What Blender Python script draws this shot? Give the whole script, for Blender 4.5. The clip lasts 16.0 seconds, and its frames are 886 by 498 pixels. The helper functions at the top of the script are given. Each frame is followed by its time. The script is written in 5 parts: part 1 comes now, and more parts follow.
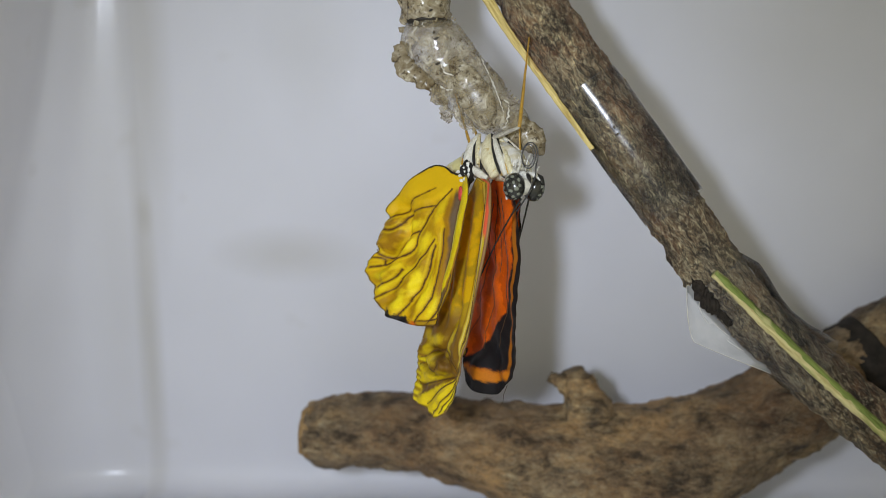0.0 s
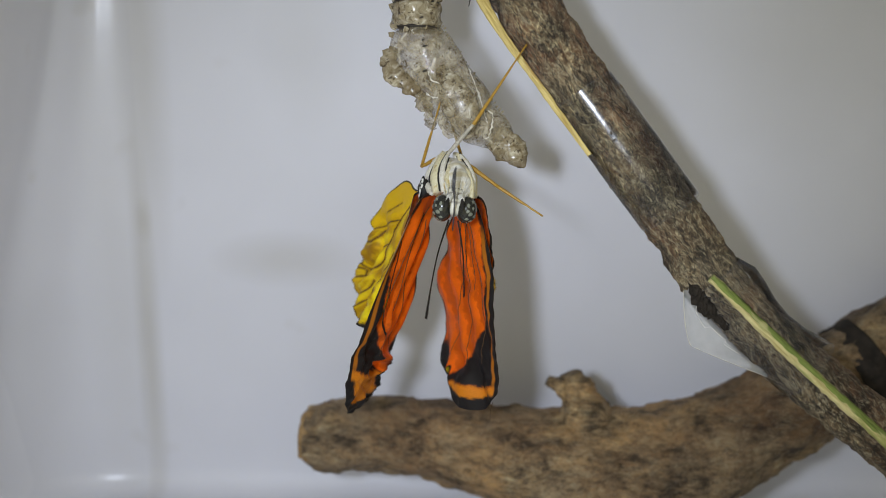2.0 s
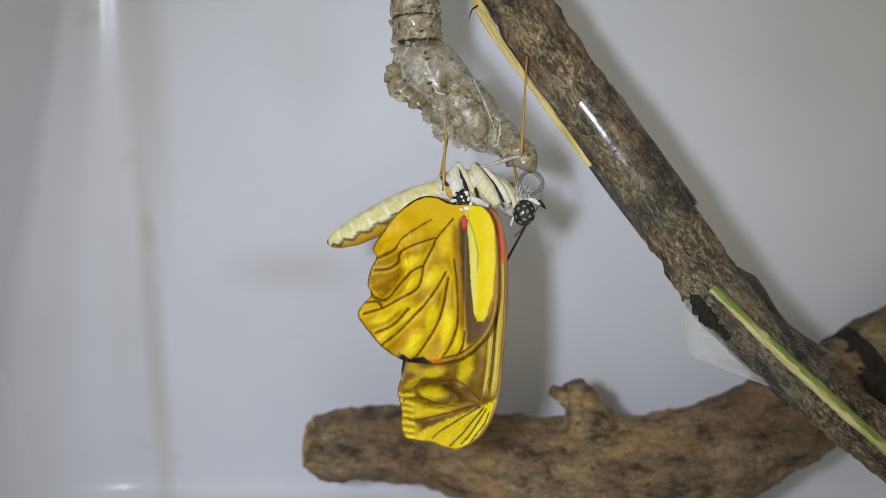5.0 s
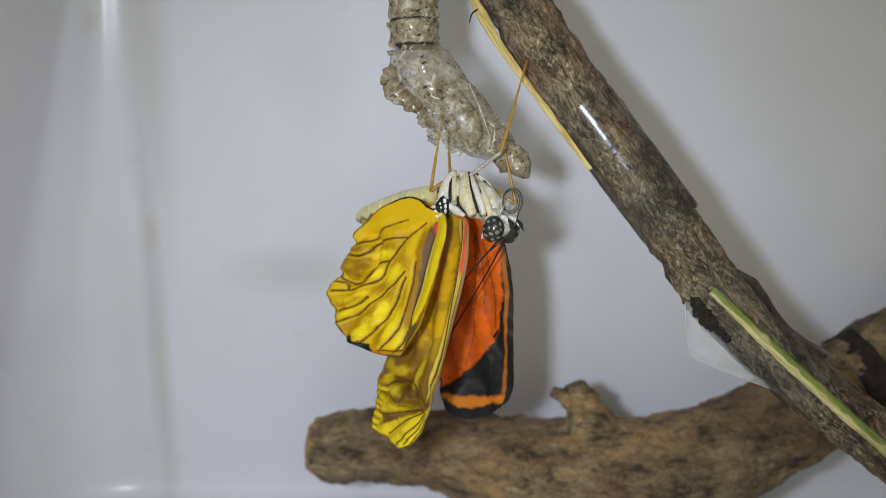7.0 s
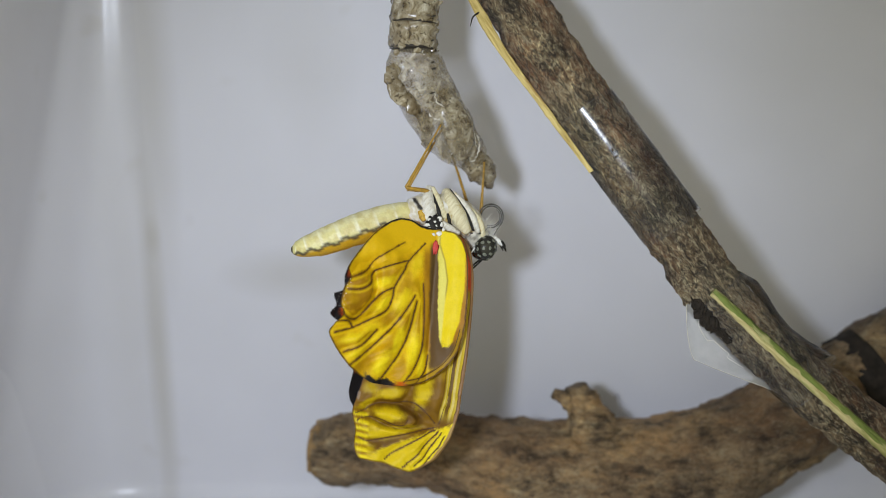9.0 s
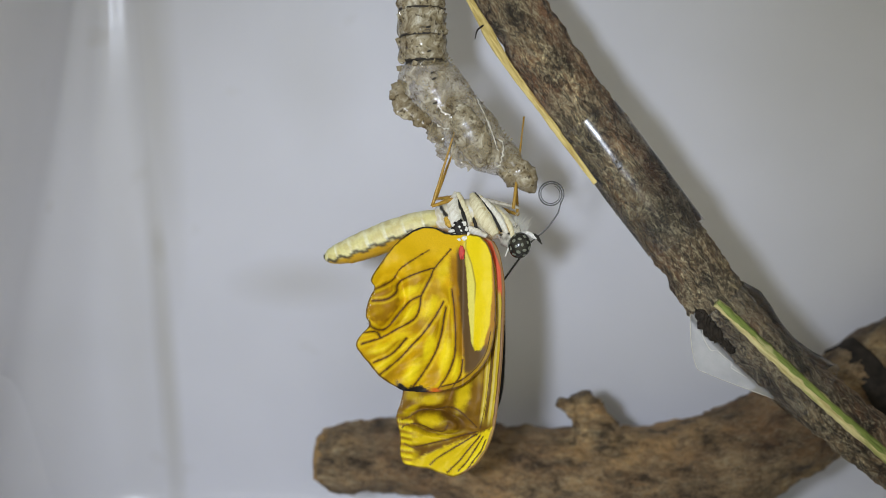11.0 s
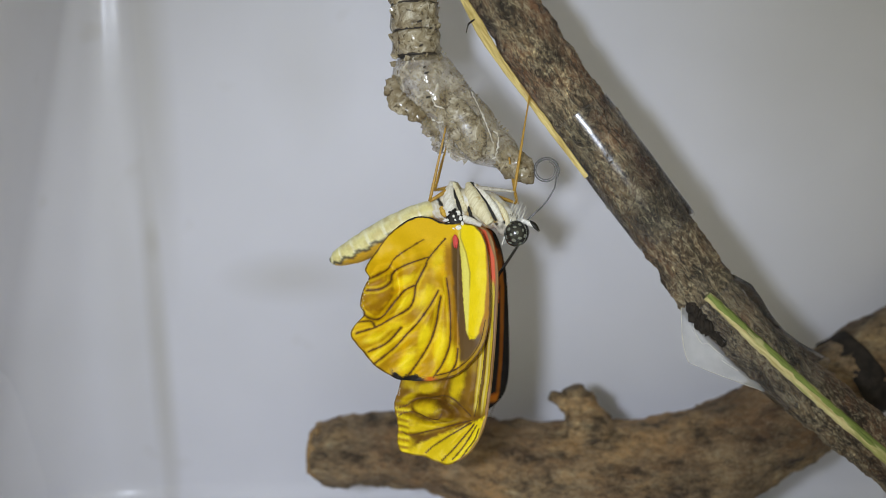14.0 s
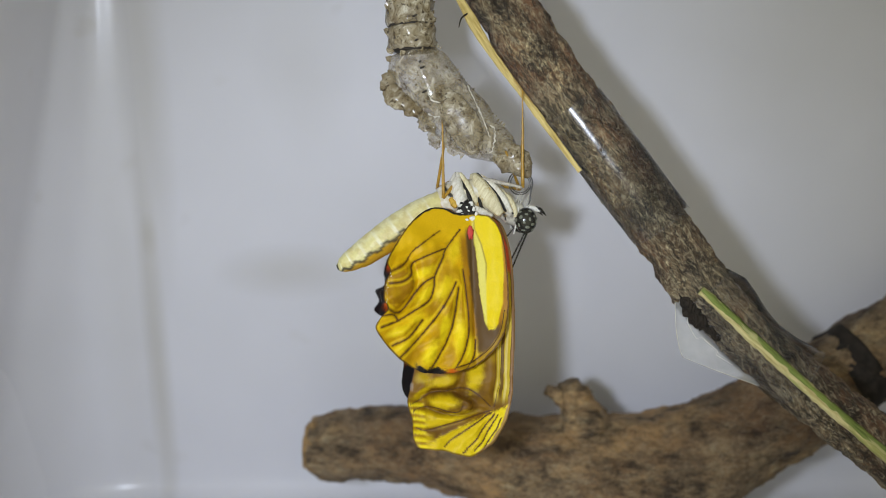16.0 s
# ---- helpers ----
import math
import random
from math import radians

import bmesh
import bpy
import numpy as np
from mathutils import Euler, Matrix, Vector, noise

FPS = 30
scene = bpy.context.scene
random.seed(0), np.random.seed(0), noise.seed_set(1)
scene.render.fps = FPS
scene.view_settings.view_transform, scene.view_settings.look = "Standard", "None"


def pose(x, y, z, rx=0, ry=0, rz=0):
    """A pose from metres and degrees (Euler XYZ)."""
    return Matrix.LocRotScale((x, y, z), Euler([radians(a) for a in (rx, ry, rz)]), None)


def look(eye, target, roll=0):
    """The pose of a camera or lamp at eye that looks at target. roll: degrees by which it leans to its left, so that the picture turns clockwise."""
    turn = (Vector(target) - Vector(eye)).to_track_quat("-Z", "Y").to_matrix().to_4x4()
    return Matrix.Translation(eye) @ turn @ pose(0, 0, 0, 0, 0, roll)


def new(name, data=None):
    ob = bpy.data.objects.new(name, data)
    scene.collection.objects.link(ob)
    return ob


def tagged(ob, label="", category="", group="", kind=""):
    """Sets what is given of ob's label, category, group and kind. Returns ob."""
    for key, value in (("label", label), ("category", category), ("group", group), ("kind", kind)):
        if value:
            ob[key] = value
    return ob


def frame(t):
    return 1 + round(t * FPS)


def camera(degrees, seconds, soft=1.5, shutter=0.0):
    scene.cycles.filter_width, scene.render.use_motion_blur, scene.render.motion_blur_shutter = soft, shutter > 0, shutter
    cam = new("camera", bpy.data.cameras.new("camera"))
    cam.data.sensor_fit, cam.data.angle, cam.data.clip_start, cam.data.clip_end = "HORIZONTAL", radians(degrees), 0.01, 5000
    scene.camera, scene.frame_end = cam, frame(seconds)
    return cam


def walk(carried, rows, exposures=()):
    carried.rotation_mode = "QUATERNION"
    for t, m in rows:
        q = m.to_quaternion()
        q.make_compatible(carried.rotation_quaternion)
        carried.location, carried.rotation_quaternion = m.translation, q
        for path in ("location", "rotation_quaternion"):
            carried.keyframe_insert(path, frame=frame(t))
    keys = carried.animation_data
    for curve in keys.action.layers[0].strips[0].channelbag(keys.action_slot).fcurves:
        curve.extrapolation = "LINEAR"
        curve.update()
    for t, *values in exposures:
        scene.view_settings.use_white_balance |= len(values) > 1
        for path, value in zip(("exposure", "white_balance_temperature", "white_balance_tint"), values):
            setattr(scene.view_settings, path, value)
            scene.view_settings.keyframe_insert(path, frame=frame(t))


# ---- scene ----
# A freshly emerged butterfly hangs from its empty chrysalis in a white plastic box. Lengths in millimetres, turned to metres by MM.
MM = 0.001
cam = camera(44.2, 16.0, 0.6)
cam.data.dof.use_dof, cam.data.dof.focus_distance, cam.data.dof.aperture_fstop = True, 0.161, 13.0
PATH = [
    (0.0, (0.01097, -0.16307, 0.00319), (-0.03948, 0.83508, -0.03067), 0.25),
    (0.5, (0.01007, -0.16324, 0.00405), (-0.03739, 0.83495, -0.03277), 0.15),
    (1.0, (0.01030, -0.16353, 0.00381), (-0.03725, 0.83474, -0.03077), 0.08),
    (1.5, (0.01002, -0.16382, 0.00528), (-0.03500, 0.83434, -0.03522), 0.01),
    (2.0, (0.01062, -0.16411, 0.00412), (-0.03608, 0.83421, -0.03004), 0.04),
    (2.5, (0.01072, -0.16414, 0.00470), (-0.03659, 0.83412, -0.03064), -0.04),
    (3.0, (0.01063, -0.16437, 0.00468), (-0.03808, 0.83386, -0.02949), -0.11),
    (3.5, (0.01043, -0.16508, 0.00422), (-0.04075, 0.83320, -0.02444), -0.13),
    (4.0, (0.01085, -0.16493, 0.00504), (-0.04177, 0.83320, -0.02608), -0.19),
    (6.5, (0.01213, -0.16537, 0.00552), (-0.04549, 0.83252, -0.02445), -0.36),
    (7.0, (0.01237, -0.16542, 0.00642), (-0.04709, 0.83221, -0.02811), -0.41),
    (7.5, (0.01165, -0.16580, 0.00671), (-0.04417, 0.83206, -0.02719), -0.48),
    (8.0, (0.01122, -0.16615, 0.00667), (-0.04575, 0.83169, -0.02614), -0.53),
    (8.5, (0.01163, -0.16589, 0.00635), (-0.04607, 0.83194, -0.02559), -0.55),
    (9.0, (0.01154, -0.16600, 0.00642), (-0.04423, 0.83193, -0.02568), -0.58),
    (11.5, (0.01110, -0.16726, 0.00885), (-0.04659, 0.83043, -0.02694), -0.74),
    (12.0, (0.01134, -0.16724, 0.00893), (-0.04385, 0.83053, -0.02854), -0.74),
    (12.5, (0.01204, -0.16714, 0.00801), (-0.04423, 0.83066, -0.02706), -0.76),
    (13.0, (0.01216, -0.16745, 0.00906), (-0.04421, 0.83020, -0.02993), -0.78),
    (13.5, (0.01208, -0.16775, 0.00861), (-0.04376, 0.83006, -0.02692), -0.77),
    (14.0, (0.01219, -0.16751, 0.00809), (-0.04406, 0.83021, -0.02915), -0.81),
    (14.5, (0.01197, -0.16715, 0.00912), (-0.04342, 0.83028, -0.03636), -0.89),
    (15.0, (0.01243, -0.16717, 0.00826), (-0.04332, 0.83044, -0.03245), -0.86),
    (15.5, (0.01305, -0.16710, 0.00931), (-0.04487, 0.83006, -0.03890), -0.88),
    (16.0, (0.01404, -0.16713, 0.00892), (-0.04752, 0.82986, -0.03807), -0.99),
]
walk(cam, [(t, look(eye, target, roll)) for t, eye, target, roll in PATH])

# ---------------------------------------------------------------- world and light
world = bpy.data.worlds.new("room")
scene.world = world
world.use_nodes = True
world.node_tree.nodes["Background"].inputs[0].default_value = (1.0, 0.96, 0.66, 1)
world.node_tree.nodes["Background"].inputs[1].default_value = 0.62

flash_data = bpy.data.lights.new("phone_flash", "SPOT")
flash_data.energy, flash_data.color, flash_data.shadow_soft_size = 0.85, (0.77, 0.85, 1.0), 0.007
flash_data.spot_size, flash_data.spot_blend = radians(64), 1.0
flash = new("phone_flash", flash_data)
flash.matrix_world = look((-0.018, -0.172, 0.011), (-0.004, 0.04, -0.016))


# ---------------------------------------------------------------- materials
def material(name, rough=0.5, spec=0.5, metal=0.0):
    """A node material: its tree, and its principled shader."""
    m = bpy.data.materials.new(name)
    m.use_nodes = True
    tree = m.node_tree
    b = tree.nodes["Principled BSDF"]
    b.inputs["Roughness"].default_value = rough
    b.inputs["Specular IOR Level"].default_value = spec
    b.inputs["Metallic"].default_value = metal
    return m, tree, b


def node(tree, kind, **values):
    n = tree.nodes.new(kind)
    for key, value in values.items():
        n.inputs[key.replace("_", " ")].default_value = value
    return n


def noise_node(tree, scale, detail=4.0, rough=0.55, stretch=None, tilt=0.0, twist=0.0):
    """Noise in object space, scale in waves per metre; tilt: degrees about y before the stretch."""
    co = tree.nodes.new("ShaderNodeTexCoord")
    first = tree.nodes.new("ShaderNodeMapping")
    first.inputs["Rotation"].default_value = (0, radians(tilt), 0)
    mp = tree.nodes.new("ShaderNodeMapping")
    if stretch:
        mp.inputs["Scale"].default_value = stretch
    tree.links.new(co.outputs["Object"], first.inputs["Vector"])
    tree.links.new(first.outputs["Vector"], mp.inputs["Vector"])
    n = node(tree, "ShaderNodeTexNoise", Scale=scale, Detail=detail, Roughness=rough, Distortion=twist)
    tree.links.new(mp.outputs["Vector"], n.inputs["Vector"])
    return n


def ramp(tree, source, stops):
    r = tree.nodes.new("ShaderNodeValToRGB")
    while len(r.color_ramp.elements) < len(stops):
        r.color_ramp.elements.new(0.5)
    for e, (at, c) in zip(r.color_ramp.elements, stops):
        e.position, e.color = at, (*c, 1)
    tree.links.new(source, r.inputs["Fac"])
    return r


def mix(tree, fac, a, b, kind="MIX"):
    n = tree.nodes.new("ShaderNodeMix")
    n.data_type, n.blend_type = "RGBA", kind
    for value, socket in ((fac, n.inputs[0]), (a, n.inputs[6]), (b, n.inputs[7])):
        if isinstance(value, bpy.types.NodeSocket):
            tree.links.new(value, socket)
        else:
            socket.default_value = value if isinstance(value, float) else (*value, 1)
    return n.outputs[2]


def bump(tree, b, source, strength, distance):
    n = node(tree, "ShaderNodeBump", Strength=strength, Distance=distance)
    tree.links.new(source, n.inputs["Height"])
    last = b.inputs["Normal"].links
    if last:
        tree.links.new(last[0].from_socket, n.inputs["Normal"])
    tree.links.new(n.outputs["Normal"], b.inputs["Normal"])


def bark_material(name, dark, mid, light, red, fine, stretch, tilt, rough=0.6, twist=0.0, lines=0.4):
    """Cracked fibrous bark: curled fibres along the stretch, flakes, red and mossy patches, pale lichen flecks."""
    m, tree, b = material(name, rough, 0.55)
    big = noise_node(tree, fine * 0.09, 5.0, 0.65, stretch, tilt)
    moss = noise_node(tree, fine * 0.13, 4.0, 0.6)
    small = noise_node(tree, fine, 9.0, 0.8, stretch, tilt, twist)
    flake = noise_node(tree, fine * 0.34, 7.0, 0.75, stretch, tilt)
    base = ramp(tree, small.outputs["Fac"], [(0.41, dark), (0.48, mid), (0.53, mid), (0.60, light)])
    patch = ramp(tree, big.outputs["Fac"], [(0.44, (0, 0, 0)), (0.58, (1, 1, 1))])
    col = mix(tree, patch.outputs["Color"], base.outputs["Color"], mix(tree, 0.65, base.outputs["Color"], red))
    shade = ramp(tree, noise_node(tree, fine * 0.06, 4.0, 0.6, stretch, tilt).outputs["Fac"], [(0.40, (0.50, 0.46, 0.44)), (0.50, (0.95, 0.95, 0.93)), (0.62, (1.4, 1.42, 1.3))])
    col = mix(tree, 1.0, col, shade.outputs["Color"], "MULTIPLY")
    green = ramp(tree, moss.outputs["Fac"], [(0.52, (0, 0, 0)), (0.64, (0.55, 0.55, 0.55))])
    col = mix(tree, green.outputs["Color"], col, mix(tree, 0.5, base.outputs["Color"], tuple(1.15 * (a + b) / 2 for a, b in zip(mid, light))))
    scale = ramp(tree, flake.outputs["Fac"], [(0.37, (0.22, 0.21, 0.20)), (0.46, (0.88, 0.88, 0.88)), (0.58, (1.5, 1.5, 1.45))])
    col = mix(tree, 1.0, col, scale.outputs["Color"], "MULTIPLY")
    spots = noise_node(tree, fine * 1.1, 7.0, 0.8, stretch, tilt, 2.0)
    lichen = ramp(tree, spots.outputs["Fac"], [(0.545, (0, 0, 0)), (0.59, (lines,) * 3)])
    col = mix(tree, lichen.outputs["Color"], col, light)
    curl = noise_node(tree, fine * 0.75, 2.5, 0.55, stretch, tilt, 0.6)
    fibre = ramp(tree, curl.outputs["Fac"], [(0.478, (0, 0, 0)), (0.494, (lines,) * 3), (0.506, (lines,) * 3), (0.522, (0, 0, 0))])
    where = ramp(tree, flake.outputs["Fac"], [(0.42, (0, 0, 0)), (0.52, (1, 1, 1))])
    col = mix(tree, mix(tree, 1.0, fibre.outputs["Color"], where.outputs["Color"], "MULTIPLY"), col, light)
    split = noise_node(tree, fine * 0.5, 4.0, 0.65, (stretch[0], stretch[1], stretch[2] * 0.6), tilt, 0.4)
    crack = ramp(tree, split.outputs["Fac"], [(0.47, (0, 0, 0)), (0.492, (lines,) * 3), (0.508, (lines,) * 3), (0.53, (0, 0, 0))])
    col = mix(tree, crack.outputs["Color"], col, dark)
    tree.links.new(col, b.inputs["Base Color"])
    bump(tree, b, small.outputs["Fac"], 1.0, 0.0007)
    bump(tree, b, flake.outputs["Fac"], 1.0, 0.0014)
    return m


def fibre_material(name, dark, light, streak, fine, tilt, much):
    """Split plant fibre with long streaks of a second colour."""
    m, tree, b = material(name, 0.55, 0.4)
    n = noise_node(tree, fine, 6.0, 0.7, (1, 1, 0.07), tilt)
    w = noise_node(tree, fine * 0.3, 5.0, 0.65, (1, 1, 0.16), tilt)
    base = ramp(tree, n.outputs["Fac"], [(0.36, dark), (0.60, light)])
    at = ramp(tree, w.outputs["Fac"], [(0.62 - much * 0.2, (0, 0, 0)), (0.68 - much * 0.2, (1, 1, 1))])
    col = mix(tree, at.outputs["Color"], base.outputs["Color"], mix(tree, 0.75, base.outputs["Color"], streak))
    tree.links.new(col, b.inputs["Base Color"])
    bump(tree, b, n.outputs["Fac"], 0.9, 0.0003)
    return m


def plain(name, colour, rough=0.5, spec=0.5, fine=1500.0, vary=0.25, depth=0.00005):
    m, tree, b = material(name, rough, spec)
    n = noise_node(tree, fine, 3.0)
    dark = tuple(c * (1 - vary) for c in colour)
    light = tuple(min(1.0, c * (1 + vary)) for c in colour)
    r = ramp(tree, n.outputs["Fac"], [(0.3, dark), (0.7, light)])
    tree.links.new(r.outputs["Color"], b.inputs["Base Color"])
    bump(tree, b, n.outputs["Fac"], 0.5, depth)
    return m


def pigment_material(name, rough, spec, fine, depth, through_light=0.0):
    """Colours that lie in the mesh, pigment and some painted fold shade, with scale grain."""
    m, tree, b = material(name, rough, spec)
    at = tree.nodes.new("ShaderNodeAttribute")
    at.attribute_name = "pigment"
    n = noise_node(tree, fine, 3.0, 0.6)
    r = ramp(tree, n.outputs["Fac"], [(0.25, (0.90, 0.90, 0.90)), (0.75, (1.06, 1.06, 1.06))])
    col = mix(tree, 1.0, at.outputs["Color"], r.outputs["Color"], "MULTIPLY")
    tree.links.new(col, b.inputs["Base Color"])
    bump(tree, b, n.outputs["Fac"], 0.5, depth)
    if through_light:
        t = tree.nodes.new("ShaderNodeBsdfTranslucent")
        tree.links.new(col, t.inputs["Color"])
        s = tree.nodes.new("ShaderNodeMixShader")
        s.inputs[0].default_value = through_light
        out = tree.nodes["Material Output"]
        tree.links.new(b.outputs[0], s.inputs[1])
        tree.links.new(t.outputs[0], s.inputs[2])
        tree.links.new(s.outputs[0], out.inputs["Surface"])
    return m


def film_material(name, clear, tint, rough, fine, depth):
    """A clear film: some light goes straight through, some is spread."""
    m, tree, b = material(name, rough, 0.6)
    n = noise_node(tree, fine, 5.0, 0.65)
    r = ramp(tree, n.outputs["Fac"], tint)
    tree.links.new(r.outputs["Color"], b.inputs["Base Color"])
    bump(tree, b, n.outputs["Fac"], 0.8, depth)
    t = tree.nodes.new("ShaderNodeBsdfTransparent")
    s = tree.nodes.new("ShaderNodeMixShader")
    s.inputs[0].default_value = clear
    tree.links.new(b.outputs[0], s.inputs[1])
    tree.links.new(t.outputs[0], s.inputs[2])
    tree.links.new(s.outputs[0], tree.nodes["Material Output"].inputs["Surface"])
    return m


def shell_material(name, thin, thick, brown, speck, rough=0.14):
    """Dry crinkled skin: glassy where thin, with brown blotches and dark specks."""
    m, tree, b = material(name, rough, 0.7)
    blotch = noise_node(tree, 230.0, 5.0, 0.65)
    grain = noise_node(tree, 560.0, 5.0, 0.65, None, 0.0, 1.2)
    dots = noise_node(tree, 1700.0, 3.0, 0.55, None, 0.0, 0.5)
    col = ramp(tree, grain.outputs["Fac"], [(0.34, (0.09, 0.06, 0.03)), (0.42, (0.27, 0.215, 0.125)), (0.55, (0.41, 0.35, 0.235)), (0.68, (0.72, 0.67, 0.53))]).outputs["Color"]
    stain = ramp(tree, blotch.outputs["Fac"], [(brown, (0, 0, 0)), (brown + 0.12, (0.8, 0.8, 0.8))])
    col = mix(tree, stain.outputs["Color"], col, mix(tree, 0.35, (0.13, 0.09, 0.045), col))
    spot = ramp(tree, dots.outputs["Fac"], [(speck, (0, 0, 0)), (speck + 0.05, (0.9, 0.9, 0.9))])
    col = mix(tree, spot.outputs["Color"], col, (0.06, 0.042, 0.025))
    tree.links.new(col, b.inputs["Base Color"])
    w = noise_node(tree, 240.0, 3.0, 0.5)
    w.noise_type = "RIDGED_MULTIFRACTAL"
    bump(tree, b, w.outputs["Fac"], 0.8, 0.00022)
    bump(tree, b, grain.outputs["Fac"], 0.5, 0.00012)
    clear = ramp(tree, blotch.outputs["Fac"], [(0.36, (thin,) * 3), (brown + 0.04, (thick,) * 3)])
    solid = mix(tree, spot.outputs["Color"], clear.outputs["Color"], (0.0, 0.0, 0.0))
    t = tree.nodes.new("ShaderNodeBsdfTransparent")
    s = tree.nodes.new("ShaderNodeMixShader")
    tree.links.new(solid, s.inputs[0])
    tree.links.new(b.outputs[0], s.inputs[1])
    tree.links.new(t.outputs[0], s.inputs[2])
    tree.links.new(s.outputs[0], tree.nodes["Material Output"].inputs["Surface"])
    return m


def tape_material():
    m, tree, b = material("clear_tape", 0.1, 0.5)
    tree.nodes.remove(b)
    n = noise_node(tree, 260.0, 2.0)
    bp = node(tree, "ShaderNodeBump", Strength=0.6, Distance=0.00011)
    tree.links.new(n.outputs["Fac"], bp.inputs["Height"])
    g = node(tree, "ShaderNodeBsdfGlossy", Roughness=0.2)
    t = node(tree, "ShaderNodeBsdfTransparent", Color=(0.97, 0.97, 0.96, 1))
    f = node(tree, "ShaderNodeFresnel", IOR=1.6)
    s = tree.nodes.new("ShaderNodeMixShader")
    tree.links.new(bp.outputs[0], g.inputs["Normal"])
    tree.links.new(bp.outputs[0], f.inputs["Normal"])
    tree.links.new(f.outputs[0], s.inputs[0])
    tree.links.new(t.outputs[0], s.inputs[1])
    tree.links.new(g.outputs[0], s.inputs[2])
    tree.links.new(s.outputs[0], tree.nodes["Material Output"].inputs["Surface"])
    return m


def plastic_material():
    """Milky white plastic with faint stains and scratches, and painted shading along the rounded corner."""
    m, tree, b = material("milky_plastic", 0.42, 0.35)
    big = noise_node(tree, 22.0, 3.0, 0.5)
    base = ramp(tree, big.outputs["Fac"], [(0.35, (0.74, 0.74, 0.79)), (0.7, (0.80, 0.80, 0.86))])
    spots = noise_node(tree, 85.0, 2.0, 0.5)
    stain = ramp(tree, spots.outputs["Fac"], [(0.70, (0, 0, 0)), (0.80, (0.16, 0.16, 0.16))])
    col = mix(tree, stain.outputs["Color"], base.outputs["Color"], (0.45, 0.40, 0.28))
    # stain, smudge and wide soft patches; tall bands paint the rounded corner's shading
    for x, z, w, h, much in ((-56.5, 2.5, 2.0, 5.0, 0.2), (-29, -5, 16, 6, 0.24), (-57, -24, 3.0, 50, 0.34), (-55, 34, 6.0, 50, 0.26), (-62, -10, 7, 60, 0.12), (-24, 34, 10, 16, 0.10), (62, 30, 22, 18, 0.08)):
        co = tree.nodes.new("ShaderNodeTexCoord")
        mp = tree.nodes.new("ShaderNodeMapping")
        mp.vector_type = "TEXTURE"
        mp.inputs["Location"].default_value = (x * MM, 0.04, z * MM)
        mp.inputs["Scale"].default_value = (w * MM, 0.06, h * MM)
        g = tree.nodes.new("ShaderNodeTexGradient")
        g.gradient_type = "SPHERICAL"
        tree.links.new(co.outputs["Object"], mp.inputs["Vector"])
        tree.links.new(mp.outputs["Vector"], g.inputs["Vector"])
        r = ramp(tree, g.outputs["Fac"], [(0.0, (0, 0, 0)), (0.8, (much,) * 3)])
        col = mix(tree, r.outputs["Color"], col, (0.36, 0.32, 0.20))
    tree.links.new(col, b.inputs["Base Color"])
    fine = noise_node(tree, 60.0, 2.0, 0.5)
    bump(tree, b, fine.outputs["Fac"], 0.25, 0.0006)
    co = tree.nodes.new("ShaderNodeTexCoord")
    mp = tree.nodes.new("ShaderNodeMapping")
    mp.vector_type = "TEXTURE"
    mp.inputs["Location"].default_value = (-0.068, 0.03, 0.0)
    mp.inputs["Scale"].default_value = (0.022, 0.06, 0.4)
    g = tree.nodes.new("ShaderNodeTexGradient")
    g.gradient_type = "SPHERICAL"
    tree.links.new(co.outputs["Object"], mp.inputs["Vector"])
    tree.links.new(mp.outputs["Vector"], g.inputs["Vector"])
    r = ramp(tree, g.outputs["Fac"], [(0.0, (0.45,) * 3), (0.6, (0.22,) * 3)])
    tree.links.new(r.outputs["Color"], b.inputs["Roughness"])
    t = tree.nodes.new("ShaderNodeBsdfTranslucent")
    tree.links.new(col, t.inputs["Color"])
    s = tree.nodes.new("ShaderNodeMixShader")
    s.inputs[0].default_value = 0.12
    tree.links.new(b.outputs[0], s.inputs[1])
    tree.links.new(t.outputs[0], s.inputs[2])
    tree.links.new(s.outputs[0], tree.nodes["Material Output"].inputs["Surface"])
    return m


TWIG_BARK = bark_material("twig_bark", (0.020, 0.014, 0.010), (0.165, 0.113, 0.068), (0.60, 0.52, 0.35), (0.21, 0.095, 0.052), 900.0, (1, 1, 0.5), 35.6, 0.5, 1.2, 0.75)
LOG_BARK = bark_material("log_bark", (0.095, 0.060, 0.031), (0.27, 0.18, 0.095), (0.38, 0.30, 0.19), (0.29, 0.16, 0.066), 800.0, (0.5, 1, 1), 0.0)
CHAR = plain("dark_bark", (0.022, 0.017, 0.013), 0.8, 0.3, 700.0, 0.5, 0.0004)
CUT_WOOD = plain("cut_wood", (0.30, 0.19, 0.085), 0.8, 0.3, 900.0, 0.4, 0.0003)
SLIVER = fibre_material("pale_wood", (0.44, 0.31, 0.08), (0.78, 0.63, 0.25), (0.42, 0.26, 0.08), 2600.0, 34.0, 0.3)
GREEN = fibre_material("green_rind", (0.11, 0.15, 0.03), (0.24, 0.30, 0.07), (0.55, 0.50, 0.24), 2200.0, 48.0, 0.5)
PITH = fibre_material("pale_pith", (0.42, 0.35, 0.13), (0.72, 0.64, 0.33), (0.30, 0.32, 0.09), 2200.0, 48.0, 0.45)
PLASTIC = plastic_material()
TAPE = tape_material()
HAZE = film_material("hazy_tape", 0.62, [(0.3, (0.55, 0.56, 0.56)), (0.7, (0.8, 0.8, 0.8))], 0.12, 90.0, 0.0008)
SHELL = shell_material("papery_shell", 0.78, 0.36, 0.54, 0.61, 0.07)
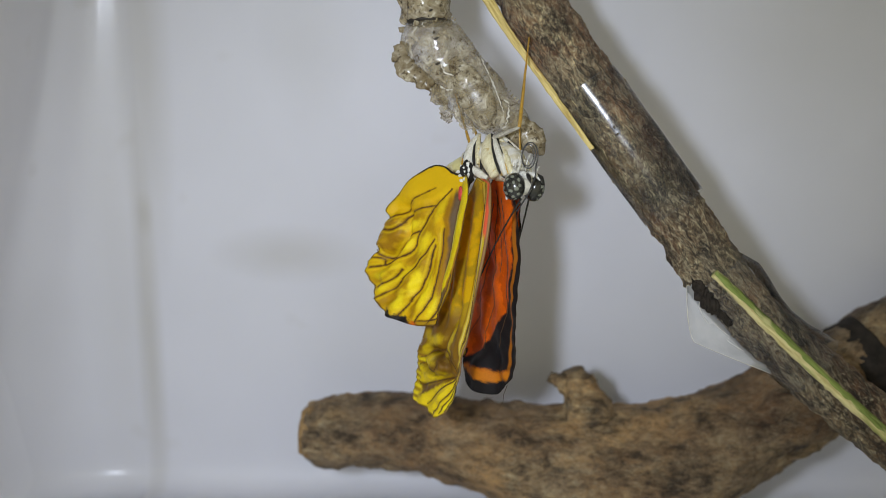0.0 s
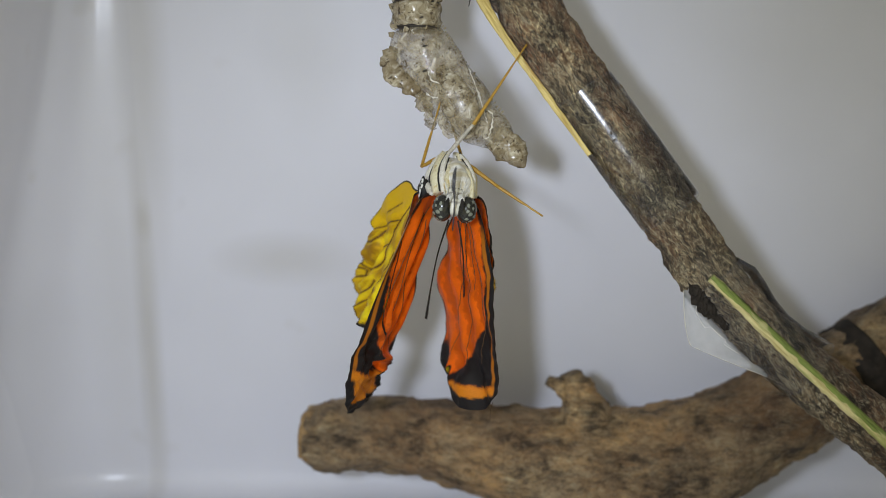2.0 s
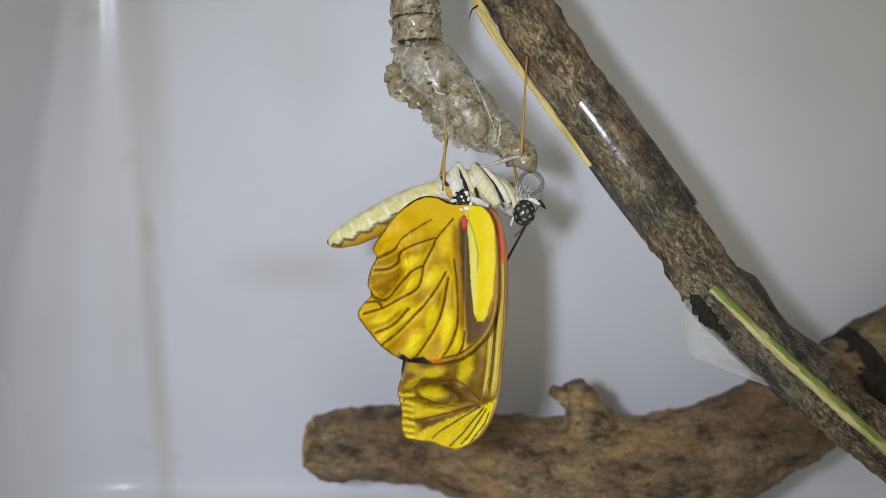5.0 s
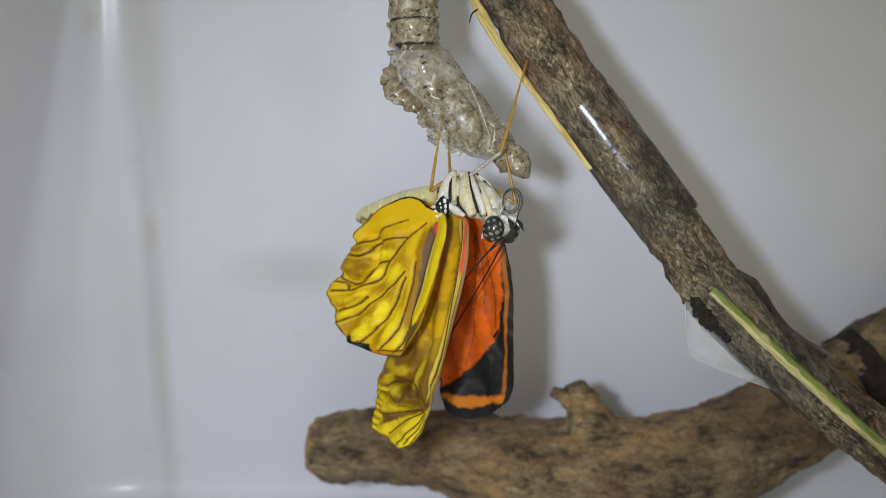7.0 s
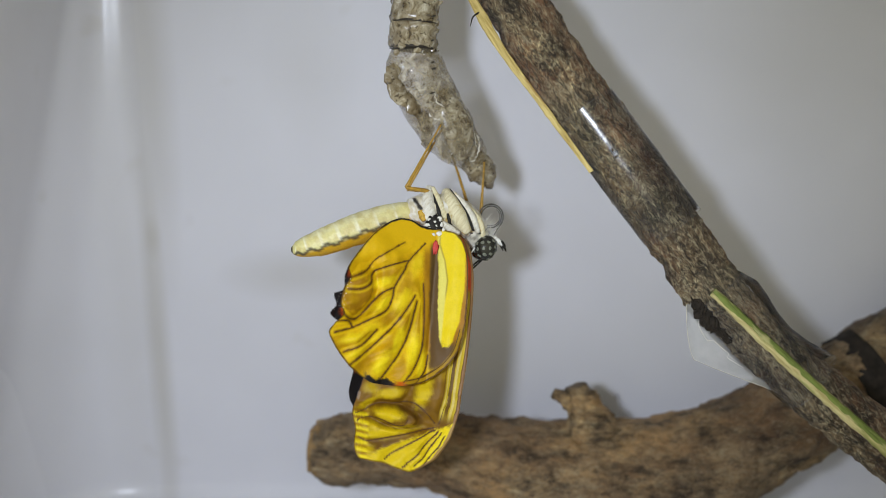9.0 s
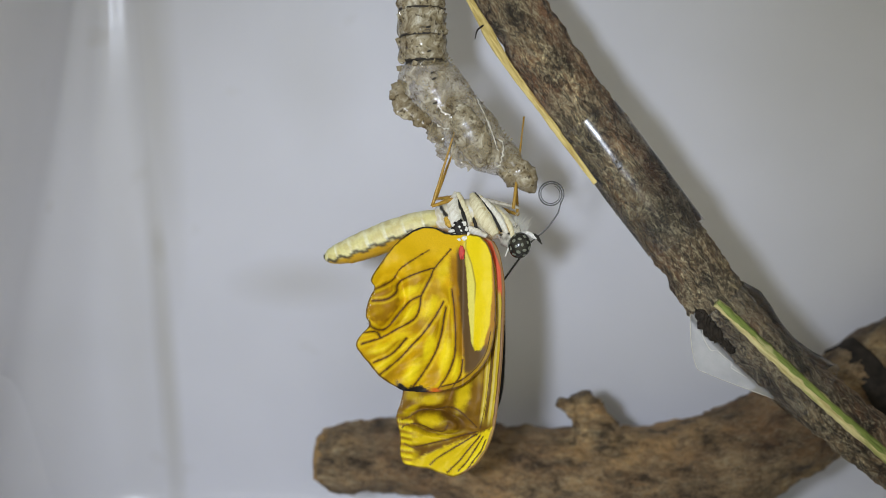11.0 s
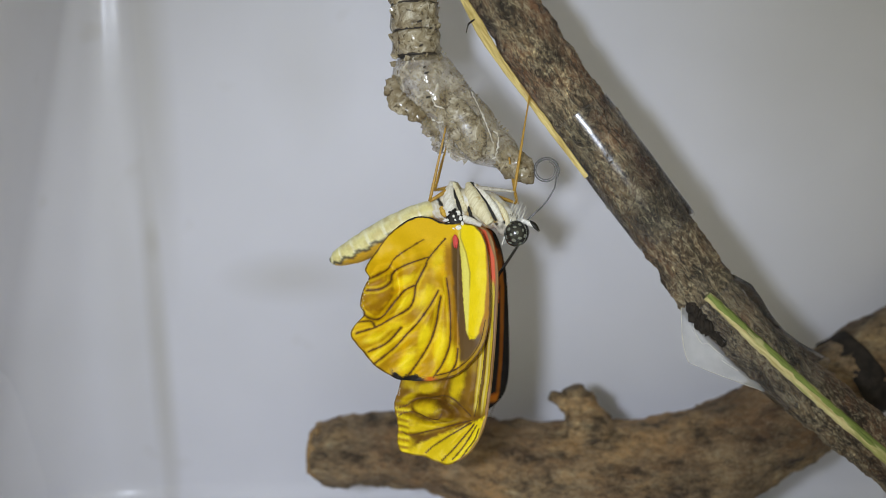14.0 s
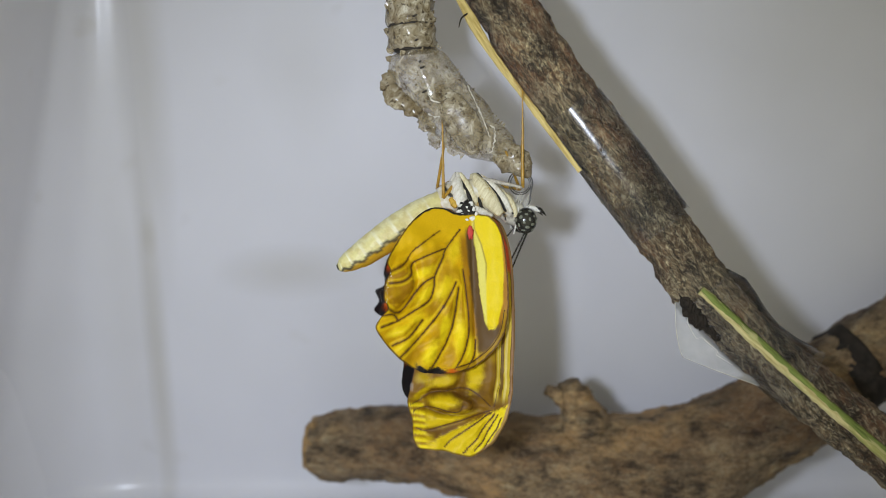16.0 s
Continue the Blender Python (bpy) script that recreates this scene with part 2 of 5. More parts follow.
CASE = shell_material("wing_case_skin", 0.50, 0.30, 0.60, 0.575, 0.26)
RING = shell_material("papery_ring", 0.30, 0.05, 0.52, 0.59, 0.18)
# pale film whose colour carries the white glint of folds and edges
GLINT_RIDGE = film_material("glint_ridge", 0.30, [(0.3, (0.72, 0.68, 0.60)), (0.7, (0.92, 0.90, 0.85))], 0.08, 900.0, 0.0003)
LIP = shell_material("papery_lip", 0.30, 0.05, 0.40, 0.60, 0.2)
SEAM = plain("dark_seam", (0.03, 0.024, 0.018), 0.6, 0.4, 1500.0, 0.4)
WING = pigment_material("wing_scales", 0.5, 0.25, 5200.0, 0.00006, 0.12)
BODY = pigment_material("body_scales", 0.42, 0.5, 3000.0, 0.00012)
VEIN = plain("vein", (0.075, 0.036, 0.010), 0.5, 0.4, 2500.0, 0.3)
LEG = plain("leg", (0.40, 0.23, 0.03), 0.4, 0.5, 2500.0, 0.3)
GREY_LEG = plain("grey_leg", (0.42, 0.39, 0.33), 0.5, 0.4, 2500.0, 0.4)
EYE = plain("eye", (0.022, 0.022, 0.018), 0.18, 0.6, 4000.0, 0.3, 0.00003)
EYE_SPOT = plain("eye_spot", (0.20, 0.21, 0.165), 0.3, 0.5, 3000.0, 0.2, 0.00003)
WHITE_SCALE = plain("white_scales", (0.78, 0.77, 0.72), 0.7, 0.3, 3500.0, 0.25, 0.0001)
BLACK_SCALE = plain("black_scales", (0.018, 0.016, 0.014), 0.6, 0.3, 3500.0, 0.4, 0.0001)
CREAM = fibre_material("cream_scales", (0.66, 0.57, 0.32), (0.88, 0.82, 0.58), (0.62, 0.45, 0.14), 4200.0, -35.0, 0.25)
PLATE = fibre_material("white_plate_scales", (0.66, 0.61, 0.48), (0.90, 0.88, 0.80), (0.70, 0.58, 0.28), 4200.0, -35.0, 0.2)
OCHRE = plain("ochre_scales", (0.55, 0.34, 0.05), 0.6, 0.3, 3000.0, 0.3, 0.0001)
PROBOSCIS = plain("proboscis", (0.05, 0.05, 0.055), 0.3, 0.6)
RED_SCALE = plain("red_scales", (0.55, 0.06, 0.05), 0.6, 0.3, 3500.0, 0.25, 0.0001)


# ---------------------------------------------------------------- mesh helpers
def shaped(name, verts, faces, mat, smooth=True):
    """A mesh from places in millimetres."""
    me = bpy.data.meshes.new(name)
    me.from_pydata([tuple(float(c) * MM for c in v) for v in verts], [], faces)
    me.polygons.foreach_set("use_smooth", [smooth] * len(me.polygons))
    for one in (mat if isinstance(mat, (list, tuple)) else [mat]):
        me.materials.append(one)
    me.update()
    return me


def part(name, mesh, parent=None, label=""):
    ob = new(name, mesh)
    ob.parent = parent
    return tagged(ob, label)


def thing(name, label, category, mesh=None, group="", kind=""):
    return tagged(new(name, mesh), label, category, group, kind)


def spline(points, n):
    """n places along a smooth line through the points (Catmull-Rom)."""
    p = np.array(points, float)
    p = np.vstack([2 * p[0] - p[1], p, 2 * p[-1] - p[-2]])
    out = []
    for s in np.linspace(0, len(p) - 3 - 1e-6, n):
        k, u = int(s), s - int(s)
        a, b, c, d = p[k:k + 4]
        out.append(0.5 * (2 * b + (c - a) * u + (2 * a - 5 * b + 4 * c - d) * u * u + (3 * b - a - 3 * c + d) * u ** 3))
    return np.array(out)


def closed(points, n):
    """n places at even steps round a smooth closed line."""
    p = np.array(points, float)
    m = len(p)
    fine = []
    for s in np.linspace(0, m, m * 40, endpoint=False):
        k, u = int(s), s - int(s)
        a, b, c, d = (p[(k + j) % m] for j in (-1, 0, 1, 2))
        fine.append(0.5 * (2 * b + (c - a) * u + (2 * a - 5 * b + 4 * c - d) * u * u + (3 * b - a - 3 * c + d) * u ** 3))
    fine = np.array(fine + fine[:1])
    run = np.concatenate([[0], np.cumsum(np.linalg.norm(np.diff(fine, axis=0), axis=1))])
    at = np.linspace(0, run[-1], n, endpoint=False)
    return np.stack([np.interp(at, run, fine[:, j]) for j in range(fine.shape[1])], axis=1)


def tube(line, radii, sides=12, rough=0.0, grain=1.0, flat=1.0, caps=True, seed=0.0, across=None, dim=0.9, ridge=0.0):
    """Verts and faces of a tube round a line; rough: relief in millimetres."""
    line = np.array(line, float)
    n = len(line)
    radii = np.interp(np.linspace(0, 1, n), np.linspace(0, 1, len(radii)), radii) if np.ndim(radii) else np.full(n, radii)
    way = np.gradient(line, axis=0)
    way /= np.linalg.norm(way, axis=1)[:, None]
    side = np.cross(way[0], across if across is not None else (0.13, 1.0, 0.07))
    verts, faces = [], []
    for k in range(n):
        side = side - way[k] * np.dot(side, way[k])
        side /= np.linalg.norm(side)
        up = np.cross(way[k], side)
        for j in range(sides):
            a = 2 * math.pi * j / sides
            d = math.cos(a) * side + math.sin(a) * up * flat
            r = radii[k]
            if rough:
                q = Vector(line[k] + d * r) * grain + Vector((seed, seed, seed))
                r += rough * noise.fractal(q, dim, 2.1, 5)
                if ridge:
                    r += ridge * (noise.ridged_multi_fractal(q * 1.6, 0.9, 2.1, 3, 1.0, 2.0) - 1.0)
            verts.append(line[k] + d * r)
    for k in range(n - 1):
        for j in range(sides):
            a, b = k * sides + j, k * sides + (j + 1) % sides
            faces.append((a, b, b + sides, a + sides))
    if caps:
        faces.append(tuple(range(sides - 1, -1, -1)))
        faces.append(tuple(range((n - 1) * sides, n * sides)))
    return verts, faces


def joined(*pieces):
    verts, faces = [], []
    for v, f in pieces:
        k = len(verts)
        verts += list(v)
        faces += [tuple(i + k for i in one) for one in f]
    return verts, faces


def ball(centre, radii, rings=12, sides=18, rough=0.0, grain=1.0, turn=None):
    verts, faces = [], []
    for i in range(rings + 1):
        p = math.pi * i / rings
        for j in range(sides):
            a = 2 * math.pi * j / sides
            d = Vector((math.sin(p) * math.cos(a), math.sin(p) * math.sin(a), math.cos(p)))
            v = Vector((d.x * radii[0], d.y * radii[1], d.z * radii[2]))
            if rough:
                v *= 1 + rough * noise.fractal(d * grain + Vector(centre), 0.9, 2.1, 3)
            if turn:
                v = turn @ v
            verts.append(v + Vector(centre))
    for i in range(rings):
        for j in range(sides):
            a, b = i * sides + j, i * sides + (j + 1) % sides
            faces.append((a, a + sides, b + sides, b))
    return verts, faces


def paint(me, colours):
    at = me.color_attributes.new("pigment", "FLOAT_COLOR", "POINT")
    at.data.foreach_set("color", np.concatenate([colours, np.ones((len(colours), 1))], axis=1).astype(np.float32).ravel())


def soft(edge, width, x):
    """0 below the edge, 1 above it, smooth over the width."""
    t = np.clip((x - edge) / width + 0.5, 0, 1)
    return t * t * (3 - 2 * t)


def blend(base, colour, amount):
    return base + (np.array(colour) - base) * np.clip(amount, 0, 1)[:, None]


# ---------------------------------------------------------------- the box
# RIGHT_X and LID_Z: unseen sides, placed to dim the back wall towards them
WALL_Y, CORNER_X, RIGHT_X, FLOOR_Z, LID_Z, FRONT_Y = 42.0, -75.0, 108.0, -53.0, 62.0, -80.0


def box_section(inset, z):
    """The box's plan line at a height, from the front of one side wall, round the back, to the front of the other; the foot is rounded."""
    r = 17.0
    foot = 6.0 * (1 - math.sqrt(max(0.0, 1 - (1 - min(1.0, (z - FLOOR_Z) / 6.0)) ** 2)))
    lean = 0.20 * (z - FLOOR_Z)
    inset = inset - foot - lean + 11.2
    line = [(CORNER_X - inset, FRONT_Y + 9.4 * k) for k in range(11)]
    for k in range(61):
        a = math.pi - math.pi / 2 * k / 60
        wave = 0.22 * math.sin(math.pi * 4 * k / 60) * math.sin(math.pi * k / 60)
        line.append((CORNER_X + r + (r + inset + wave) * math.cos(a), WALL_Y - r + (r + inset + wave) * math.sin(a)))
    line += [(x, WALL_Y + inset) for x in np.linspace(CORNER_X + r + 4, RIGHT_X - r - 4, 14)]
    for k in range(25):
        a = math.pi / 2 - math.pi / 2 * k / 24
        line.append((RIGHT_X - r + (r + inset) * math.cos(a), WALL_Y - r + (r + inset) * math.sin(a)))
    return line + [(RIGHT_X + inset, FRONT_Y + 94 - 9.4 * k) for k in range(11)]


def build_box():
    heights = list(FLOOR_Z + 6.0 * (1 - np.cos(np.linspace(0, math.pi / 2, 12)))) + list(np.linspace(FLOOR_Z + 10, LID_Z, 16))
    verts, faces = [], []
    for inset, flip in ((0.0, False), (1.6, True)):
        k0 = len(verts)
        for z in heights:
            line = box_section(inset, z)
            n = len(line)
            verts += [(x, y, z) for x, y in line]
        for i in range(len(heights) - 1):
            for j in range(n - 1):
                a = k0 + i * n + j
                f = (a, a + 1, a + 1 + n, a + n)
                faces.append(f if not flip else f[::-1])
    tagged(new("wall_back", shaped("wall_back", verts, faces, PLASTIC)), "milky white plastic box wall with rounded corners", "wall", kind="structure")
    # the top is unseen: added to dim the upper wall, and carries the chrysalis
    for name, z, up in (("floor", FLOOR_Z, -1.6), ("ceiling", LID_Z, 1.6)):
        line = box_section(1.6, FLOOR_Z + 6 if up < 0 else LID_Z - 8)
        v = [(x, y, z) for x, y in line] + [(x, y, z + up) for x, y in line]
        n = len(line)
        f = [tuple(range(n)), tuple(range(2 * n - 1, n - 1, -1))] + [(j, (j + 1) % n, n + (j + 1) % n, n + j) for j in range(n)]
        tagged(new(name, shaped(name, v, f, PLASTIC, False)), "milky white plastic box " + ("floor" if up < 0 else "lid, out of view"), name, kind="structure")


build_box()


# ---------------------------------------------------------------- the thick branch lying behind
def build_log():
    log = thing("branch", "thick brown branch with rough bark lying behind the butterfly", "branch")
    line = spline([(-22.5, 27, -35.6), (-18, 27, -35.8), (-7, 27, -35.4), (8, 27, -37.6), (25, 27, -40.8), (42, 27, -39.4), (56, 27, -33), (70, 28, -24.7), (86, 29, -15), (99, 29, -8)], 170)
    v, f = tube(line, [5.0, 6.3, 6.5, 7.8, 10.6, 10.3, 8.6, 7.9, 7.2, 7.2], 72, 0.75, 0.2, 1.0, True, 3.0, None, 0.6)
    part("trunk", shaped("trunk", v, f, LOG_BARK), log)
    v, f = joined(tube(spline([(26.6, 24, -32), (25.6, 23.6, -28), (24.2, 23.2, -25.4), (23.6, 23, -23.6)], 24), [5.2, 3.3, 2.5, 1.7], 28, 0.8, 0.5, 1.0, True, 8.0),
                  tube(spline([(24.2, 23, -27.5), (21.6, 22.8, -25.6), (19.9, 22.6, -24.6)], 14), [1.9, 1.3, 0.8], 16, 0.5, 0.8, 1.0, True, 3.0))
    part("knob", shaped("knob", v, f, LOG_BARK), log, "broken knobbly side shoot")
    v, f = tube(spline([(-21.6, 26.9, -35.6), (-23.4, 26.9, -35.5)], 4), [4.9, 4.0], 40, 0.7, 0.5, 1.0, True, 5.0)
    part("cut_end", shaped("cut_end", v, f, CUT_WOOD), log, "pale broken wood")
    v, f = tube(spline([(71.6, 27.8, -23.6), (73.6, 27.9, -22.4), (75.8, 28.1, -21.0)], 14), [7.7, 7.9, 7.7], 40, 0.5, 0.3, 1.0, True, 7.0)
    part("dark_band", shaped("dark_band", v, f, CHAR), log, "blackened bark band")
    return log


build_log()


# ---------------------------------------------------------------- the taped twig
TWIG = [(-0.6, 2.6, 62.0), (13.6, 2.2, 38.3), (21.1, 2.0, 26.4), (30.9, 1.8, 12.6), (38.1, 1.8, 2.3), (43.2, 2.3, -5.6), (49.1, 2.5, -12.4), (56.7, 2.6, -19.3), (69.2, 2.8, -29.6), (87.0, 3.0, -43.5)]


TWIG_RADII = [4.6, 4.65, 4.75, 4.75, 4.4, 4.6, 4.2, 4.3, 4.4, 4.5]


def build_twig():
    twig = thing("twig", "grey-brown twig with cracked bark, wrapped in clear tape", "twig")
    line = spline(TWIG, 480)
    v, f = tube(line, TWIG_RADII, 110, 0.45, 0.36, 1.0, True, 1.0, None, 0.6, 0.10)
    part("bark", shaped("bark", v, f, TWIG_BARK), twig)
    strip = spline([(2.0, -0.8, 47.5), (7.4, -1.2, 38.0), (11.5, -1.4, 30.8), (17.7, -1.4, 22.2), (24.7, -1.6, 12.5)], 50)
    v, f = tube(strip, [0.4, 0.48, 0.85, 0.6, 0.5, 0.46, 0.4], 8, 0.10, 0.5, 0.45, True, 2.0, None, 0.4)
    part("wood_sliver", shaped("wood_sliver", v, f, SLIVER, False), twig, "pale yellow split wood strip")
    v, f = tube(spline([(8.2, -1.4, 36.6), (7.2, -1.8, 35.8), (6.8, -2.0, 34.4)], 10), [0.16, 0.12, 0.05], 6)
    part("splinter", shaped("splinter", v, f, CHAR), twig, "thin dark splinter")
    v, f = tube(spline([(39.6, -0.6, -6.4), (41.2, -1.0, -8.8), (43.6, -0.9, -11.2), (45.6, -0.4, -13.2)], 30), [0.4, 1.2, 1.3, 0.8, 0.2], 20, 0.7, 0.7, 0.6, True, 11.0, None, 0.4)
    part("torn_bark", shaped("torn_bark", v, f, CHAR, False), twig, "dark torn bark")
    return twig


build_twig()


def build_stem():
    stem = thing("cut_stem", "short green cut stem taped along the twig", "stem")
    line = spline([(42.3, -3.4, -5.4), (47.8, -2.9, -10.6), (53.5, -2.6, -16.0), (60.2, -2.4, -22.2), (67.2, -2.2, -28.4), (80, -2.0, -39.5)], 60)
    v, f = tube(line, [0.65, 0.8, 0.78, 0.9], 16, 0.16, 0.7, 1.0, True, 4.0)
    part("rind", shaped("rind", v, f, GREEN), stem)
    low = line + np.array((-0.36, -0.42, -0.36))
    v, f = tube(low, [0.2, 0.55, 0.62, 0.5, 0.66], 12, 0.22, 0.9, 0.8, True, 6.0)
    part("pith", shaped("pith", v, f, PITH), stem, "pale stripped wood")
    return stem


build_stem()


def sleeve(line, radii, lift, start, stop, sides=40):
    """A film wrapped round part of the twig, with an angular span in degrees; lift: how far it stands off along one side."""
    n = len(line)
    v, f = [], []
    way = np.gradient(line, axis=0)
    way /= np.linalg.norm(way, axis=1)[:, None]
    for k in range(n):
        side = np.cross(way[k], (0.0, 1.0, 0.0))
        side /= np.linalg.norm(side)
        up = np.cross(side, way[k])
        for j in range(sides + 1):
            a = radians(start + (stop - start) * j / sides)
            r = radii[k] + lift[k] * max(0.0, math.cos(a)) ** 5 + 0.03 * noise.noise(Vector(line[k]) * 0.5 + Vector((j * 0.2, 0, 0)))
            v.append(line[k] + r * (math.cos(a) * side + math.sin(a) * up))
    w = sides + 1
    for k in range(n - 1):
        for j in range(sides):
            a = k * w + j
            f.append((a, a + w, a + 1 + w, a + 1))
    return v, f


def build_tape(name, first, last, extra, flare):
    line = spline(TWIG, 330)[first:last:2]
    v, f = sleeve(line, extra + np.interp(np.arange(first, last, 2) / 329, np.linspace(0, 1, len(TWIG_RADII)), TWIG_RADII), np.interp(np.linspace(0, 1, len(line)), np.linspace(0, 1, len(flare)), flare), 0, 352)
    ob = thing(name, "clear adhesive tape wrapped round the twig", "tape", None, "tapes on the twig")
    part("film", shaped("film", v, f, TAPE), ob).visible_shadow = False
    for row in (0, len(line) - 1):
        edge = v[row * 41:(row + 1) * 41]
        part("cut_edge", shaped("cut_edge", *tube(edge, 0.022, 6, 0.02, 2.0), HAZE), ob, "pale cut edge of the tape")
    seam = [v[row * 41 + 6] for row in range(len(line))]
    part("lap_edge", shaped("lap_edge", *tube(seam, 0.03, 6, 0.03, 2.0), HAZE), ob, "overlapping tape edge")
    return ob


build_tape("clear_tape", 84, 142, 0.34, (0.0, 0.05, 0.2, 0.5))
build_tape("clear_tape", 184, 262, 0.3, (0.2, 1.5, 1.3, 0.7, 0.3, 0.5, 1.4))


def build_flap():
    """The loose end of the tape, standing off below the twig."""
    top = spline([(40.4, 0.4, -7.0), (44.0, 1.2, -10.5), (50.0, 2.0, -16.0), (58.0, 2.5, -22.8)], 30)
    low = spline([(38.9, -0.6, -7.6), (39.0, -1.0, -12.0), (39.7, -1.2, -15.4), (41.0, -1.0, -16.3), (47.0, 0.2, -18.8), (58.4, 2.2, -23.4)], 30)
    v, f = [], []
    for a, b in zip(top, low):
        for k in range(9):
            p = a + (b - a) * k / 8
            v.append(p + np.array((0, 0.5 * math.sin(k * 0.7 + p[0] * 0.4), 0)))
    for i in range(29):
        for k in range(8):
            a = i * 9 + k
            f.append((a, a + 1, a + 10, a + 9))
    end = thing("tape_end", "loose creased end of clear tape on the twig", "tape", None, "tapes on the twig")
    part("film", shaped("film", v, f, HAZE), end)
    # edge and crease drawn as pale tubes to paint their bright glint
    part("cut_edge", shaped("cut_edge", *tube([v[i * 9 + 8] for i in range(30)], 0.06, 6, 0.05, 1.5), GLINT_RIDGE), end, "bright cut edge of the tape")
    part("crease", shaped("crease", *tube([v[i * 9 + 3 + (i // 6) % 2] for i in range(4, 22)], 0.05, 6, 0.04, 1.5), GLINT_RIDGE), end)
    return end


build_flap()


# ---------------------------------------------------------------- the empty chrysalis
def build_chrysalis():
    shell = thing("chrysalis", "empty papery chrysalis shell hanging from above", "chrysalis")
    rings = [(-1.8, 62.0, 0.9), (-1.9, 56.5, 2.4), (-1.9, 52.5, 3.0), (-1.95, 48.0, 3.2), (-1.9, 43.6, 3.4), (-1.8, 39.2, 3.5), (-1.7, 35.2, 3.55), (-1.5, 31.4, 3.6)]
    for (x0, z0, r0), (x1, z1, r1) in zip(rings, rings[1:]):
        line = [(x0 + (x1 - x0) * k / 9, 0, z0 + (z1 - z0) * k / 9) for k in range(10)]
        v, f = tube(line, [r0 * 0.97, r0 * 1.05, r0, r1, r1 * 1.06, r1 * 0.95], 64, 0.26, 0.7, 1.0, True, z0, None, 0.6, 0.18)
        part("ring", shaped("ring", v, f, RING), shell)
        v, f = tube([(x1, 0, z1 + 0.14), (x1, 0, z1 - 0.14)], r1 * 0.985, 40, 0.12, 0.5, 1.0, True, z0)
        part("seam", shaped("seam", v, f, SEAM), shell, "dark seam")
    axis = spline([(-1.5, 0, 31.6), (-0.9, 0.2, 29.2), (1.0, 0.4, 26.2), (3.4, 0.4, 23.0), (7.1, 0.2, 19.0), (10.4, 0.0, 16.6), (12.6, 0, 14.8)], 84)
    sizes = np.interp(np.linspace(0, 1, 84), np.linspace(0, 1, 7), [3.5, 4.5, 4.8, 4.6, 4.2, 2.9, 1.7])

    def skin(x, z, lift):
        """The front of the shell over a place."""
        d = np.hypot(axis[:, 0] - x, axis[:, 2] - z)
        k = int(np.argmin(d))
        return (x, axis[k, 1] - 0.8 * math.sqrt(max(0.3, sizes[k] ** 2 - d[k] ** 2)) - lift, z)

    v, f = tube(axis, sizes, 90, 0.40, 0.26, 0.8, True, 2.2, None, 1.0, 0.08)
    part("shell_body", shaped("shell_body", v, f, SHELL), shell, "translucent crinkled shell")
    v, f = tube(spline([(2.4, -2.8, 25.6), (4.4, -3.3, 22.0), (6.2, -3.2, 18.6), (7.6, -2.6, 15.4)], 40), [0.7, 2.1, 2.7, 2.4, 1.0], 40, 0.14, 0.35, 0.45, True, 6.0, None, 1.1, 0.05)
    part("wing_case", shaped("wing_case", v, f, CASE), shell, "pale speckled wing case")
    for places, r in (([(-0.8, -2.0, 21.6), (0.4, -2.6, 20.0), (1.4, -2.4, 18.2)], [0.6, 1.1, 0.9, 0.2]), ([(2.8, -2.2, 19.0), (3.6, -2.6, 16.8), (5.6, -2.2, 15.0)], [0.5, 0.9, 0.9, 0.3]), ([(0.6, -1.4, 19.6), (1.2, -1.6, 17.6), (1.9, -1.4, 16.4)], [0.5, 0.8, 0.3])):
        v, f = tube(spline(places, 24), r, 20, 0.5, 0.9, 0.35, True, 4.0, None, 0.5, 0.4)
        part("torn_flap", shaped("torn_flap", v, f, SHELL, False), shell, "torn glassy flap")
    v, f = tube(spline([(-4.6, -0.6, 28.4), (-5.5, -0.9, 26.2), (-4.2, -1.5, 24.0), (-1.9, -1.8, 22.6), (-0.2, -1.7, 20.6)], 40), [0.7, 1.2, 1.4, 1.2, 0.6], 26, 0.7, 0.6, 0.4, True, 9.0, None, 0.8, 0.25)
    part("torn_lip", shaped("torn_lip", v, f, LIP), shell, "torn brown lip")
    v, f = tube(spline([(10.8, 0.0, 15.8), (12.8, -0.2, 14.4), (14.4, -0.2, 12.8), (15.6, 0, 11.4)], 30), [1.9, 2.3, 1.8, 0.25], 28, 0.5, 0.5, 0.7, True, 5.0, None, 0.9, 0.2)
    part("head_cap", shaped("head_cap", v, f, LIP), shell, "brown wrinkled head end")
    for k in range(46):
        a, z = random.uniform(0, 6.28), random.uniform(30.0, 46.0)
        if k % 2:
            a = random.choice((0.0, math.pi)) + random.uniform(-0.7, 0.7)
        x, y, e = -1.7 + 3.3 * math.cos(a), 3.3 * math.sin(a), random.uniform(0.4, 0.9)
        v, f = tube([(x, y, z), (x + 0.6 * e * math.cos(a), y + 0.6 * e * math.sin(a), z + 0.1), (x + e * math.cos(a), y + e * math.sin(a), z + 0.35)], [0.7 * e, 0.5 * e, 0.08], 7, 0.3, 1.5)
        part("spine", shaped("spine", v, f, RING if k % 3 else LIP, False), shell)
    for k in range(26):
        j = 14 + 2 * k
        base = axis[j] + sizes[j] * np.array((0.77, -0.15, 0.64))
        base = base - random.uniform(0.0, 0.35) * np.array((0.77, 0, 0.64))
        v, f = tube([base - np.array((0.2, 0, 0.2)), base + random.uniform(0.05, 0.22) * np.array((1.0, 0, 0.6))], [0.2, 0.05], 6, 0.1, 1.5)
        part("rim_bead", shaped("rim_bead", v, f, RING), shell)
